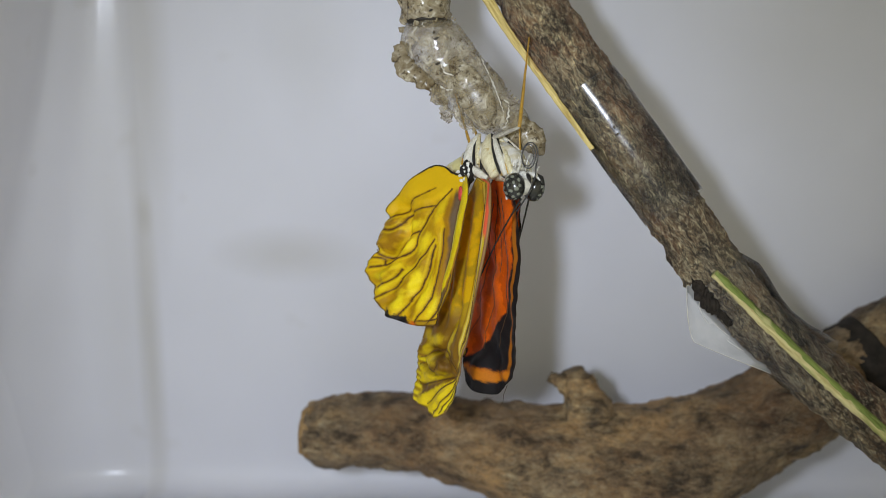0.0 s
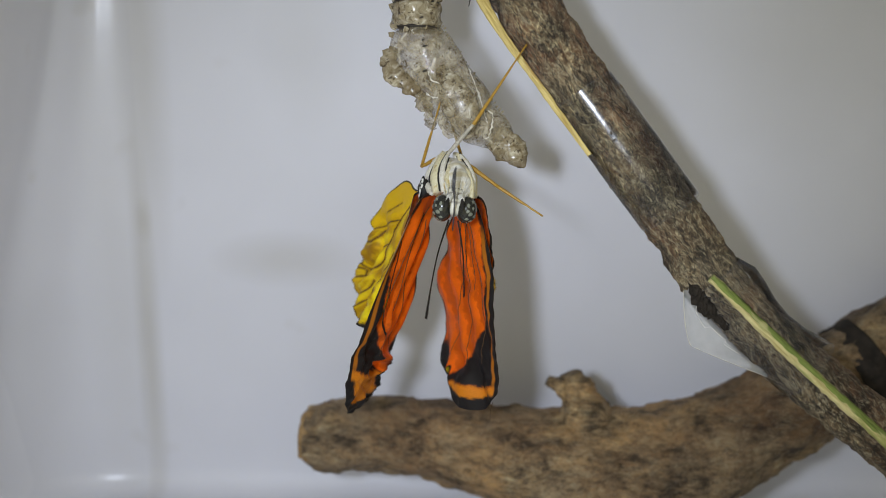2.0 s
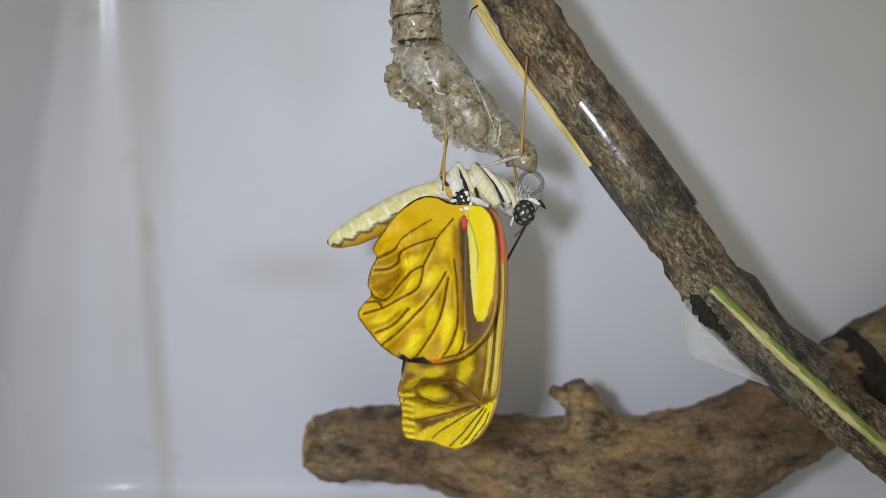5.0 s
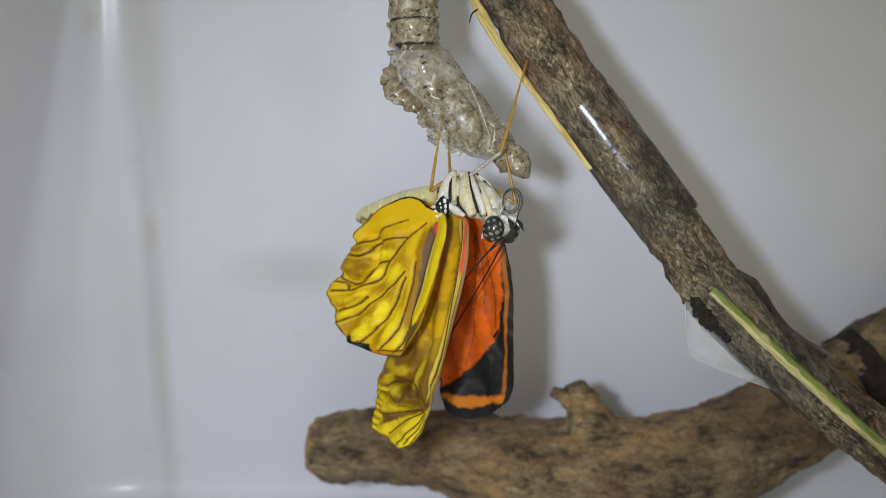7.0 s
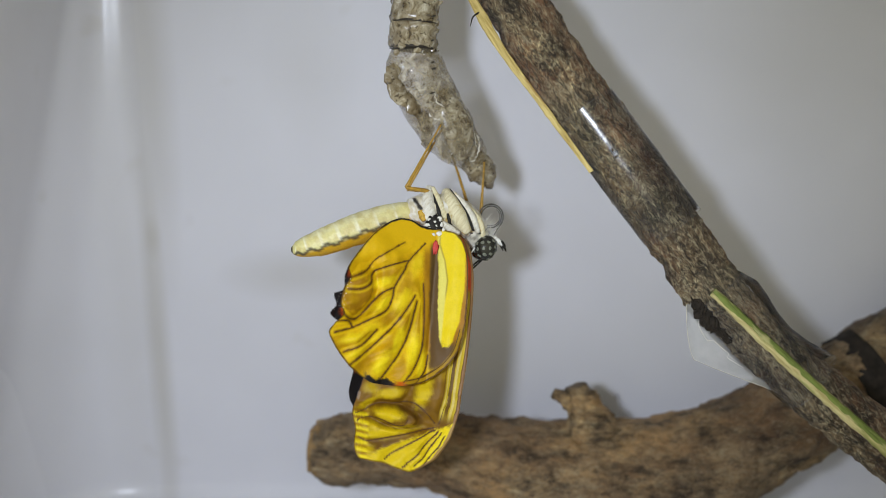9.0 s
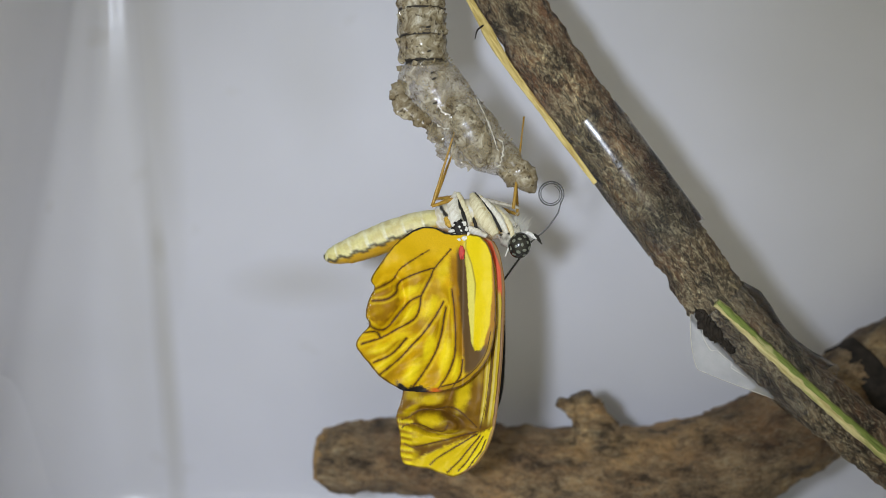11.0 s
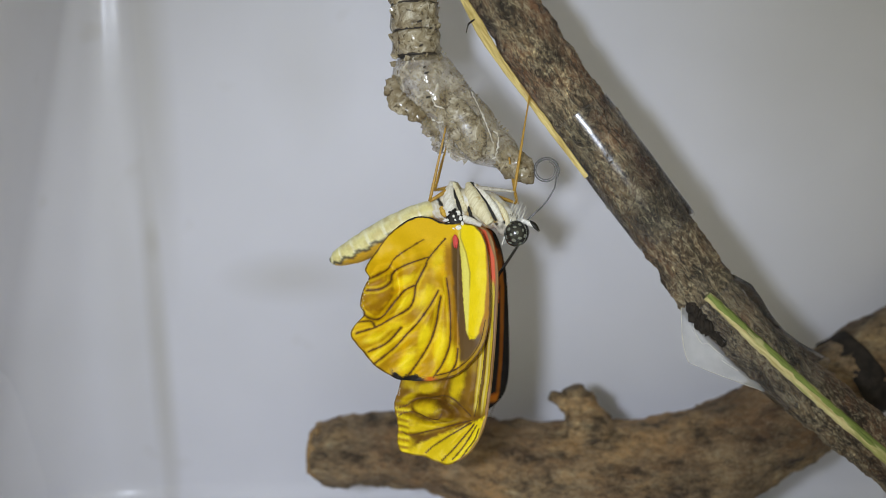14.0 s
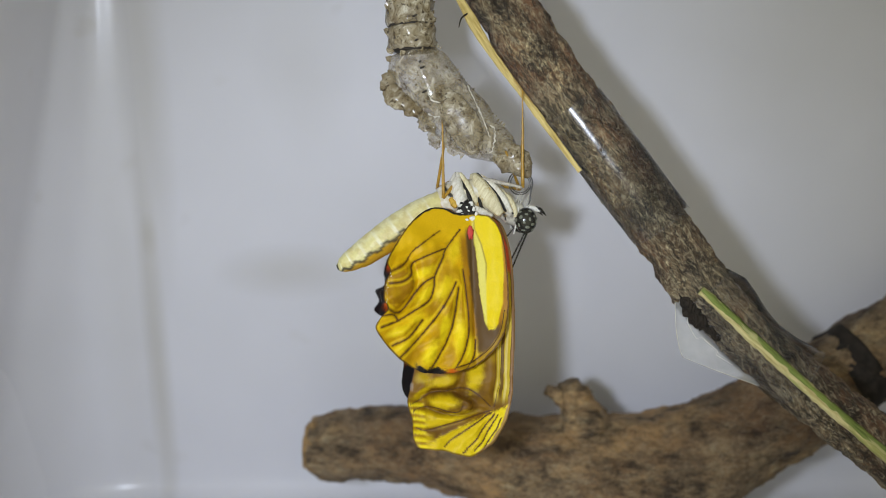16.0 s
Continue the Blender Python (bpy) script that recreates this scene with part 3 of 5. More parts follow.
    for x, z, size in ((0.1, 28.4, 0.35), (0.25, 24.8, 0.35), (-0.6, 32.5, 0.3), (-0.7, 36.1, 0.35), (-0.7, 40.2, 0.35), (-0.2, 29.3, 0.2)):
        p = np.array(skin(x, z, 0.35)) if z < 31 else np.array((x, -3.75, z))
        v, f = tube([p + np.array((-size, 0, -0.14)), p, p + np.array((size, 0, 0.12))], [0.1, 0.17, 0.08], 6)
        part("dark_dash", shaped("dark_dash", v, f, SEAM), shell)
    # folds of the shell, their white glints painted on as pale lines
    for places in ([(9.9, 19.4), (10.5, 18.5), (10.1, 15.9), (9.4, 15.2)], [(0.6, 24.8), (1.4, 23.4), (2.7, 23.0)], [(0.4, 21.8), (1.5, 21.0), (2.6, 21.2)],
                   [(4.6, 20.4), (4.9, 17.6), (5.8, 15.8)], [(6.6, 25.6), (8.4, 21.4), (9.7, 17.6)], [(-1.9, 30.9), (-1.7, 30.2)]):
        line = [skin(x + 0.12 * math.sin(9 * z), z, 0.30) for x, z in spline(places, 24)]
        v, f = tube(line, [0.02, 0.11, 0.05, 0.14, 0.04, 0.10, 0.02], 7, 0.14, 2.2)
        part("crease", shaped("crease", v, f, GLINT_RIDGE), shell)
    return shell


CHRYSALIS = build_chrysalis()

# ---------------------------------------------------------------- the butterfly
FORE = [(1.0, 0.2), (4.6, -1.0), (6.0, -5), (6.3, -10), (6.0, -17), (5.5, -23), (4.8, -28.2), (3.6, -31.6), (2.0, -33.9), (-0.1, -35.3), (-1.8, -35.7), (-3.6, -35.3), (-5.4, -34.8), (-7.2, -34.6), (-8.8, -34.3), (-9.5, -32.8), (-9.5, -30.4), (-10.1, -27.6), (-9.4, -25.0), (-8.4, -21), (-7, -15), (-4, -7), (-1, -1)]
FORE_FAR = [(1.0, 0.2), (4.6, -1.4), (6.0, -6.8), (6.2, -12.6), (6.2, -19.4), (5.9, -24.7), (5.0, -28.3), (2.8, -30.7), (0.2, -32.4), (-2.4, -32.7), (-4.2, -32.0), (-4.7, -30.1), (-5.6, -26.8), (-7.4, -28.5), (-8.8, -29.1), (-10.0, -26.6), (-9.6, -22.8), (-9.4, -17.5), (-9.2, -13.1), (-6.4, -8.2), (-1, -1.0)]
HIND = [(1.4, 0.1), (3.2, -0.6), (4.5, -3.1), (5.0, -8.1), (5.0, -13.0), (4.3, -17.0), (2.7, -19.7), (0.2, -22.1), (-2.2, -22.7), (-5.6, -22.8), (-8.5, -22.2), (-10.6, -21.0), (-12.6, -19.2), (-14.2, -17.1), (-15.0, -15.5), (-14.3, -14.2), (-13.2, -12.9), (-13.7, -11.4), (-13.4, -9.4), (-12.6, -7.6), (-13.0, -6.2), (-11.6, -3.8), (-9.8, -1.4), (-7.9, 0.3), (-6.0, 1.2), (-4.0, 1.1), (-2.0, 0.3)]
HIND_FAR = [(1.4, 0.1), (3.2, -0.6), (4.5, -3.1), (5.0, -8.1), (5.0, -13.0), (4.3, -17.0), (2.2, -19.4), (-0.6, -20.4), (-2.8, -18.4), (-4.6, -15.6), (-6.5, -15.8), (-8.7, -16.6), (-10.6, -15.9), (-11.9, -16.6), (-13.6, -15.4), (-12.7, -14.0), (-13.3, -12.2), (-11.9, -11.2), (-11.9, -8.6), (-10.3, -5.2), (-8.2, -2.2), (-6.0, 0.0), (-2.0, 0.3)]


HIND_VEINS = [
    [(-1.7, -2.1), (-4.0, -4.8), (-4.6, -6.2), (-5.9, -8.8), (-6.1, -10.4), (-6.9, -12.2), (-9.2, -13.5), (-11.6, -14.8), (-14.2, -15.5)],
    [(-4.0, -4.8), (-5.8, -5.3), (-7.9, -6.1), (-9.3, -7.0), (-9.5, -8.3), (-10.8, -9.2), (-12.8, -9.4)],
    # a soft fold, no vein: its dark line is painted crease shade
    [(-4.9, -2.2), (-7.0, -3.5), (-9.1, -5.0), (-10.2, -6.6), (-12.4, -7.7)],
    [(-5.9, -8.8), (-7.5, -9.6), (-9.0, -11.2), (-10.8, -13.4), (-12.0, -13.7), (-13.4, -12.6)],
    [(-11.6, -14.8), (-12.4, -13.9), (-14.0, -13.9)],
    [(-2.7, -9.8), (-3.8, -11.8), (-5.5, -14.2), (-7.2, -16.0), (-9.1, -18.0), (-11.8, -20.1)],
    [(-8.0, -15.0), (-10.0, -17.1), (-12.6, -18.3)],
    [(-2.3, -10.6), (-2.6, -12.1), (-3.0, -14.5), (-3.9, -17.3), (-5.6, -20.1), (-7.0, -22.0)],
    [(-1.5, -8.0), (-1.1, -11.3), (-0.9, -15.5), (-1.1, -17.9), (-2.0, -20.3), (-3.4, -22.4)],
    [(0.1, -18.4), (-0.2, -20.5), (-1.4, -22.4)],
    [(4.3, -14.0), (3.6, -17.0), (2.2, -19.3), (-0.2, -21.4), (-3.0, -22.1)],
]
FORE_VEINS = [
    [(2.1, -28.6), (0.5, -27.0), (-1.5, -25.8), (-4.5, -26.3), (-6.6, -26.6), (-8.3, -27.6), (-9.6, -28.0)],
    [(-2.2, -28.2), (-2.9, -29.1), (-4.5, -29.0), (-6.2, -28.5), (-8.3, -28.6), (-9.4, -29.1)],
    [(2.2, -29.2), (0.4, -29.7), (-2.1, -30.4), (-5.0, -31.2), (-7.5, -31.9), (-8.8, -31.5)],
    [(2.2, -29.5), (-1.3, -31.6), (-3.8, -33.3), (-4.9, -34.3)],
    [(2.6, -29.7), (0.8, -31.9), (-0.7, -33.6), (-2.3, -35.2)],
    [(3.0, -29.8), (2.0, -31.5), (0.7, -33.4), (-0.7, -35.0)],
    [(3.4, -30.2), (2.7, -31.9), (1.8, -33.1), (0.7, -34.6)],
    [(3.6, -4.0), (4.4, -10.0), (4.3, -17.0), (3.6, -24.0), (2.6, -28.6)],
]
DORSAL_VEINS = [
    [(2.0, -3.0), (3.4, -10.0), (3.4, -18.0), (2.2, -25.0)],
    [(1.0, -3.0), (0.8, -10.0), (-0.2, -18.0), (-2.0, -26.0)],
    [(0.2, -4.0), (-1.4, -11.0), (-3.4, -18.0), (-6.2, -25.0)],
    [(0.8, -2.0), (2.0, -8.0), (1.9, -14.0)],
]


def vein_distance(x, z, lines):
    """The distance to the nearest vein."""
    best = np.full(len(x), 99.0)
    for line in lines:
        p = spline(line, 40)
        for a, b in zip(p, p[1:]):
            d = b - a
            t = np.clip(((x - a[0]) * d[0] + (z - a[1]) * d[1]) / (d @ d), 0, 1)
            best = np.minimum(best, np.hypot(x - a[0] - t * d[0], z - a[1] - t * d[1]))
    return best


def noise_at(x, z, f, seed):
    return np.array([noise.fractal(Vector((a * f, b * f, seed)), 0.9, 2.0, 3) for a, b in zip(x, z)])


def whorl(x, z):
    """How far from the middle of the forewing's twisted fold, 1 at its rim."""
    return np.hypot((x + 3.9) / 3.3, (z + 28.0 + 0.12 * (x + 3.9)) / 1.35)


def fore_rise(x, z):
    """How far the forewing stands out from the hinge, outwards positive."""
    near = vein_distance(x, z, FORE_VEINS)
    tip = soft(23, 5, -z)
    hem = soft(6.8, 1.5, -x) * soft(26, 4, -z)
    fold = whorl(x, z)
    crumple = noise_at(x, z, 0.22, 51.0)
    return (0.27 * x - 0.145 * z + 0.004 * x * x - 1.2 + 0.55 * (1 - np.exp(-(near / 0.8) ** 2)) * tip + 0.10 * hem * np.sin(6.4 * (z + 0.12 * x))
            + 1.1 * np.sqrt(np.clip(1 - fold ** 2, 0, 1)) - 0.7 * np.exp(-((fold - 1.25) / 0.28) ** 2) + 0.7 * crumple * tip
            + 0.35 * np.sin(1.7 * x + 0.1 * z) * (1 - tip) * soft(3, 4, -z) - 0.8 * np.exp(-((x + 1.6 - 0.5 * (z + 24)) / 1.0) ** 2) * soft(19, 4, -z) * (1 - soft(27, 2, -z)))


def fore_rise_far(x, z):
    """The other forewing spreads wider, and its hind edge curls in."""
    crumple = noise_at(x, z, 0.2, 57.0)
    return (0.30 * x - 0.20 * z + 0.004 * x * x - 1.2 + 0.45 * crumple * soft(6, 6, -z) + 0.22 * np.sin(1.5 * x + 0.2 * z) * soft(4, 5, -z)
            + 0.5 * np.sin(0.55 * z) * soft(4.5, 4, -x) - 2.4 * soft(27, 5, -z) * soft(1.0, 4, -x) * (1 - soft(7, 2, -x)))


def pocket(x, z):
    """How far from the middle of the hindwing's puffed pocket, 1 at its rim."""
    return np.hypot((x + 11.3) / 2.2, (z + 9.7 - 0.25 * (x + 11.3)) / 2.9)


def hind_rise(x, z):
    rear, front = np.clip(-x, 0, None), np.clip(x, 0, None)
    near = vein_distance(x, z, HIND_VEINS)
    puff = pocket(x, z)
    crumple = noise_at(x, z, 0.24, 61.0)
    low = soft(11, 5, -z)
    hem = soft(15.5, 3.5, np.hypot(x, z)) * soft(4, 3, rear)
    upper = (x + 8.6 + 0.75 * (z + 3.2)) / 2.2
    return (1.2 + 0.28 * front + 0.30 * rear + 0.002 * rear ** 2 - 0.155 * z + 0.45 * (1 - np.exp(-(near / 0.95) ** 2)) * soft(3, 5, -z) * soft(0.5, 2, rear)
            + 0.9 * np.sqrt(np.clip(1 - puff ** 2, 0, 1)) - 0.9 * np.exp(-((puff - 1.3) / 0.3) ** 2) * soft(-12.2, 1.5, x) + 0.42 * crumple * soft(3, 4, -z) * soft(0, 4, rear)
            + 0.12 * hem * np.sin(3.4 * (z - 0.5 * x)) + 0.5 * np.exp(-upper ** 2) * (1 - soft(6.5, 2, -z)) + 0.35 * low * np.sin(1.35 * x - 0.55 * z) * soft(1, 2, rear)
            + 0.35 * np.exp(-((x - 2.9) / 1.3) ** 2) - 0.35 * np.exp(-((x - 0.2) / 0.6) ** 2) * soft(3, 3, -z))


def hind_rise_far(x, z):
    rear = np.clip(-x, 0, None)
    crumple = noise_at(x, z, 0.26, 67.0)
    return (1.2 + 0.2 * np.clip(x, 0, None) + 0.42 * rear - 0.14 * z + 0.7 * crumple * soft(3, 4, -z) + 0.4 * np.sin(1.5 * x - 0.5 * z) * soft(3, 4, rear)
            + 0.8 * soft(9, 3, rear) * np.sin(0.9 * z + 0.4 * x))


YELLOW, LEMON, OCHRE_SCALE = (0.77, 0.455, 0.003), (0.98, 0.78, 0.012), (0.42, 0.22, 0.002)
BROWN, RUST, ORANGE, BLACK = (0.105, 0.046, 0.006), (0.30, 0.12, 0.006), (0.80, 0.135, 0.004), (0.014, 0.012, 0.012)
TAUPE = (0.135, 0.078, 0.030)


def patches(c, x, z, n, places, colour, where=1.0):
    """Soft-edged marks: each a middle, half its length and height, its slope and how strong it is."""
    for px, pz, w, h, slope, much in places:
        c = blend(c, colour, where * much * (1 - soft(1.1, 1.3, np.hypot((x - px) / w, (z - pz - slope * (x - px)) / h) + 0.30 * n)))
    return c


def hind_colours(x, z, rim, outer):
    k = len(x)
    n1, n2 = noise_at(x, z, 0.3, 3.0), noise_at(x, z, 1.1, 7.0)
    grit = np.random.default_rng(5).uniform(-1, 1, k)
    rough = n2 + 0.35 * grit
    if outer:
        near = vein_distance(x, z, HIND_VEINS) + 0.05 * grit
        puff = pocket(x, z)
        c = np.tile(np.array(YELLOW), (k, 1))
        c = blend(c, (0.52, 0.31, 0.003), 0.55 * soft(0.05, 0.5, n1 + 0.3 * n2) * soft(2, 3, -z))
        # brown towards veins and pocket: wing pattern, with fold shade baked in
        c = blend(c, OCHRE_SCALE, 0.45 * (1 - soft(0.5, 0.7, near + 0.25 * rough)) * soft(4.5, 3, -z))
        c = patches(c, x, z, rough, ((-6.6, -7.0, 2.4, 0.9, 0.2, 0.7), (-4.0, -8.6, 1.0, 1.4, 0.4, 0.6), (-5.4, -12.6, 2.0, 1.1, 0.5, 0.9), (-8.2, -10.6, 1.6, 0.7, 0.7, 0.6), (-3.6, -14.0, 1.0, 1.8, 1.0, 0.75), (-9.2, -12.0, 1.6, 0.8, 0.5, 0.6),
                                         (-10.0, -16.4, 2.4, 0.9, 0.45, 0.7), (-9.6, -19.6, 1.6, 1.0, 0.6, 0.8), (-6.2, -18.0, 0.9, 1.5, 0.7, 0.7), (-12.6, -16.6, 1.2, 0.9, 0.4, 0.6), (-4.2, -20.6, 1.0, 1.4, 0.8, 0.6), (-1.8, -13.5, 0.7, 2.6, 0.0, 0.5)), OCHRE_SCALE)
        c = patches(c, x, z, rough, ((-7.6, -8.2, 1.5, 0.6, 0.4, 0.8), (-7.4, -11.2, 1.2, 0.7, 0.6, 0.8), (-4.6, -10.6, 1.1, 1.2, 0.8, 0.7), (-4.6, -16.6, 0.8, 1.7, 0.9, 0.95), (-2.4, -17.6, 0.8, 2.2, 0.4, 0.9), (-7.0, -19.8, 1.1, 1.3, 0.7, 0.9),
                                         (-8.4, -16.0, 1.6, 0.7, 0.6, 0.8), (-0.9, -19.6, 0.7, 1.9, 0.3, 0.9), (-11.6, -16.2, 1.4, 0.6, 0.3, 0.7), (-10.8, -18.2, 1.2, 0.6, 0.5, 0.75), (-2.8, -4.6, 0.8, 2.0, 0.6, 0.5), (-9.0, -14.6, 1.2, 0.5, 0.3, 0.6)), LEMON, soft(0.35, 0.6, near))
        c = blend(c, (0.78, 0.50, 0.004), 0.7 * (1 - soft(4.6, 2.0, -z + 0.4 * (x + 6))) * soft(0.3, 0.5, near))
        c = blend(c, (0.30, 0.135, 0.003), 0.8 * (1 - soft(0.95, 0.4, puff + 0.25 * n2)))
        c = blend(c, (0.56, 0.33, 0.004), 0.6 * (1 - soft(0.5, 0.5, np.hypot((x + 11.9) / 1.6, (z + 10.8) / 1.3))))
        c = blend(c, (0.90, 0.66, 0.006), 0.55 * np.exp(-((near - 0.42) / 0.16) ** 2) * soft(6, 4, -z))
        c = blend(c, BROWN, 0.95 * (1 - soft(0.12, 0.12, near + 0.05 * n2)))
        left = np.interp(-z, [0, 2.2, 6.4, 11.4, 15.5, 17], [0.2, 0.3, 0.7, 1.0, 1.4, 1.9])
        right = np.interp(-z, [0, 3, 8, 13, 16, 17], [3.2, 4.4, 4.6, 4.2, 3.3, 2.6])
        streak = np.interp(-z, [2, 4.3, 7.2, 9.7, 16], [0.5, 1.4, 2.0, 1.9, 1.7])
        taupe = np.interp(-z, [2, 6, 11, 16, 20], [-0.9, -0.7, -0.3, 0.2, 0.4])
        inner = soft(0.75, 0.3, rim)
        c = blend(c, RUST, 0.75 * soft(taupe - 1.0, 0.8, x + 0.12 * grit) * soft(3, 2, -z) * (1 - soft(18, 3, -z)))
        c = blend(c, TAUPE, soft(taupe, 0.5, x + 0.12 * rough) * soft(2.2, 1.5, -z) * (1 - soft(20.6, 0.8, -z + 0.35 * x + 0.3 * rough)))
        lemon = soft(left, 0.25, x + 0.10 * rough) * (1 - soft(right, 0.3, x + 0.1 * rough)) * (1 - soft(16.6, 0.9, -z + 0.7 * rough - 0.12 * (x - 2.5) ** 2 * -1))
        c = blend(c, (0.90, 0.70, 0.004), lemon)
        c = blend(c, (0.84, 0.78, 0.17), lemon * (1 - soft(streak, 0.3, x)) * 0.9)
        c = blend(c, (0.36, 0.26, 0.02), lemon * np.exp(-((x - streak) / 0.12) ** 2) * (1 - soft(9.5, 2, -z)) * 0.8)
        c = blend(c, (0.50, 0.22, 0.004), soft(right - 0.1, 0.3, x) * (1 - soft(16, 2, -z)) * 0.8)
        c = blend(c, (0.42, 0.24, 0.006), (1 - inner) * soft(14, 2, -z) * soft(-3.5, 1, x) * 0.9)
        c = blend(c, (0.10, 0.045, 0.006), (1 - soft(0.22, 0.16, rim + 0.1 * n2)) * 0.9)
        c = blend(c, BLACK, (1 - soft(0.26, 0.12, rim + 0.1 * n2)) * soft(-1.2, 0.8, z) * soft(-8.5, 1.5, x) * (1 - soft(0.0, 1.0, x)))
        c = blend(c, BLACK, (1 - soft(0.75, 0.3, rim + 0.35 * rough)) * soft(20.5, 1.0, -z) * (1 - soft(-4.6, 0.6, x)) * soft(-9.3, 0.8, x))
        c = blend(c, (0.62, 0.13, 0.006), (1 - soft(0.6, 0.3, rim)) * np.exp(-((x + 3.8) / 0.7) ** 2) * soft(18, 2, -z))
        return np.clip(c, 0, 1)
    c = np.tile(np.array(ORANGE), (k, 1)) * (1 + 0.4 * n1[:, None])
    c = blend(c, (0.42, 0.06, 0.003), 0.6 * soft(0.1, 0.5, n2))
    c = blend(c, BLACK, soft(-2.0, 0.7, -rim + 1.0 * n1 + 0.3 * grit) * soft(8.6, 2.0, -z + 0.6 * grit * 0.3) * (1 - soft(-8.2, 1.5, x)))
    c = blend(c, BLACK, soft(-0.4, 0.3, -rim))
    return np.clip(c, 0, 1)


def fore_colours(x, z, rim, outer):
    k = len(x)
    n1, n2 = noise_at(x, z, 0.25, 13.0), noise_at(x, z, 0.9, 17.0)
    grit = np.random.default_rng(6).uniform(-1, 1, k)
    rough = n2 + 0.35 * grit
    costa = np.interp(-z, [0, 1, 5, 10, 17, 23, 28.2, 31.6, 33.9, 35.3], [1.0, 4.6, 6.0, 6.3, 6.0, 5.5, 4.8, 3.6, 2.0, -0.1]) - x
    if outer:
        near = vein_distance(x, z, FORE_VEINS) + 0.05 * grit
        c = np.tile(np.array((0.46, 0.29, 0.010)), (k, 1))
        c = blend(c, YELLOW, soft(0.0, 0.4, n1 + 0.3 * n2) * (1 - soft(21, 3, -z)) * 0.8)
        c = blend(c, (0.22, 0.105, 0.006), soft(20.5, 3, -z + 2 * n1) * (1 - soft(33.5, 1.5, -z)) * 0.92)
        # brown patches: wing pattern, deepened for the shade of the folds
        c = patches(c, x, z, rough, ((-1.5, -27.2, 2.4, 1.1, 0.2, 0.8), (3.6, -26.6, 1.1, 2.2, 1.2, 0.5), (-5.6, -32.0, 2.2, 0.9, 0.2, 0.7)), (0.13, 0.062, 0.010))
        c = patches(c, x, z, rough, ((0.0, -23.7, 1.0, 2.0, 1.1, 1.0), (-4.9, -24.7, 1.8, 0.7, 0.2, 0.9), (-5.0, -27.7, 1.8, 0.85, 0.1, 1.0), (-5.2, -30.4, 3.2, 0.75, 0.22, 1.0), (-7.9, -26.4, 1.0, 0.5, 0.5, 0.9), (-7.4, -29.6, 1.4, 0.5, 0.0, 0.8),
                                         (-8.0, -33.0, 1.1, 0.8, 0.0, 0.8), (-1.7, -29.6, 1.6, 0.4, 0.2, 0.6), (-7.6, -24.2, 1.0, 0.7, 0.0, 0.6)), (0.76, 0.55, 0.006), soft(0.12, 0.4, near))
        fan = soft(0.0, 0.6, (-z - 29.3) - 0.45 * (2.4 - x) + 0.4 * rough)
        c = blend(c, (0.80, 0.59, 0.008), fan * soft(0.12, 0.3, near))
        c = blend(c, LEMON, fan * soft(-1.0, 3.0, x) * (1 - soft(0.55, 0.4, costa - 1.0)) * 0.7)
        hem = soft(7.6, 0.6, -x) * soft(27.5, 1.5, -z)
        # hem pleats: light crests and darker hollows painted along the relief
        c = blend(c, LEMON, 0.8 * hem * soft(0.0, 0.5, np.sin(6.4 * (z + 0.12 * x))))
        c = blend(c, (0.40, 0.22, 0.006), 0.8 * hem * soft(0.3, 0.5, -np.sin(6.4 * (z + 0.12 * x))))
        c = blend(c, (0.12, 0.052, 0.007), 0.9 * (1 - soft(0.09, 0.12, near + 0.05 * n2)) * soft(23, 2, -z))
        # crease shade painted brown round the rim of the twisted fold
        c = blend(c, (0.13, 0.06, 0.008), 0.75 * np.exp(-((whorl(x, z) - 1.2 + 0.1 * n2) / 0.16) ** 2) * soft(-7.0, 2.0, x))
        side = (1 - soft(27.5, 2.0, -z))
        c = blend(c, (0.70, 0.52, 0.03), (1 - soft(2.4, 0.4, costa)) * side * 0.8)
        c = blend(c, (0.15, 0.075, 0.014), soft(0.45, 0.3, np.sin(5.2 * costa + 0.3 * n2)) * (1 - soft(2.6, 0.5, costa)) * side * 0.95)
        c = blend(c, (0.80, 0.66, 0.22), soft(0.7, 0.25, np.sin(5.2 * costa + 2.6)) * (1 - soft(2.2, 0.4, costa)) * side * 0.8)
        c = blend(c, (0.36, 0.20, 0.10), (1 - soft(0.40, 0.2, costa + 0.1 * n2)) * 0.85)
        red = (1 - soft(1.05, 0.25, costa)) * soft(0.35, 0.2, costa) * (1 - soft(8.6, 1.2, -z + 0.5 * rough))
        c = blend(c, (0.82, 0.13, 0.055), red)
        c = blend(c, (0.14, 0.065, 0.010), (1 - soft(0.22, 0.15, rim)) * 0.8)
        return np.clip(c, 0, 1)
    c = np.tile(np.array(ORANGE), (k, 1)) * (1 + 0.3 * n1[:, None])
    # darker orange painted into the pleats' hollows as their shade
    c = blend(c, (0.40, 0.055, 0.002), 0.55 * soft(0.1, 0.5, np.sin(1.5 * x + 0.2 * z) + n2))
    width = np.interp(-z, [0, 5, 10, 14, 18, 21, 24, 26.5, 29.4, 32], [0.3, 0.9, 1.3, 1.6, 2.2, 3.6, 6.0, 8.4, 11.0, 13.0])
    band = soft(0, 0.5, width - costa + 0.3 * rough) * (1 - soft(0.3, 0.7, (-z - 28.7) + 0.30 * np.clip(x - 1.0, 0, None) + 0.3 * rough))
    c = blend(c, BLACK, band)
    c = blend(c, (0.66, 0.21, 0.010), soft(0.3, 0.7, (-z - 28.7) + 0.30 * np.clip(x - 1.0, 0, None) + 0.3 * rough))
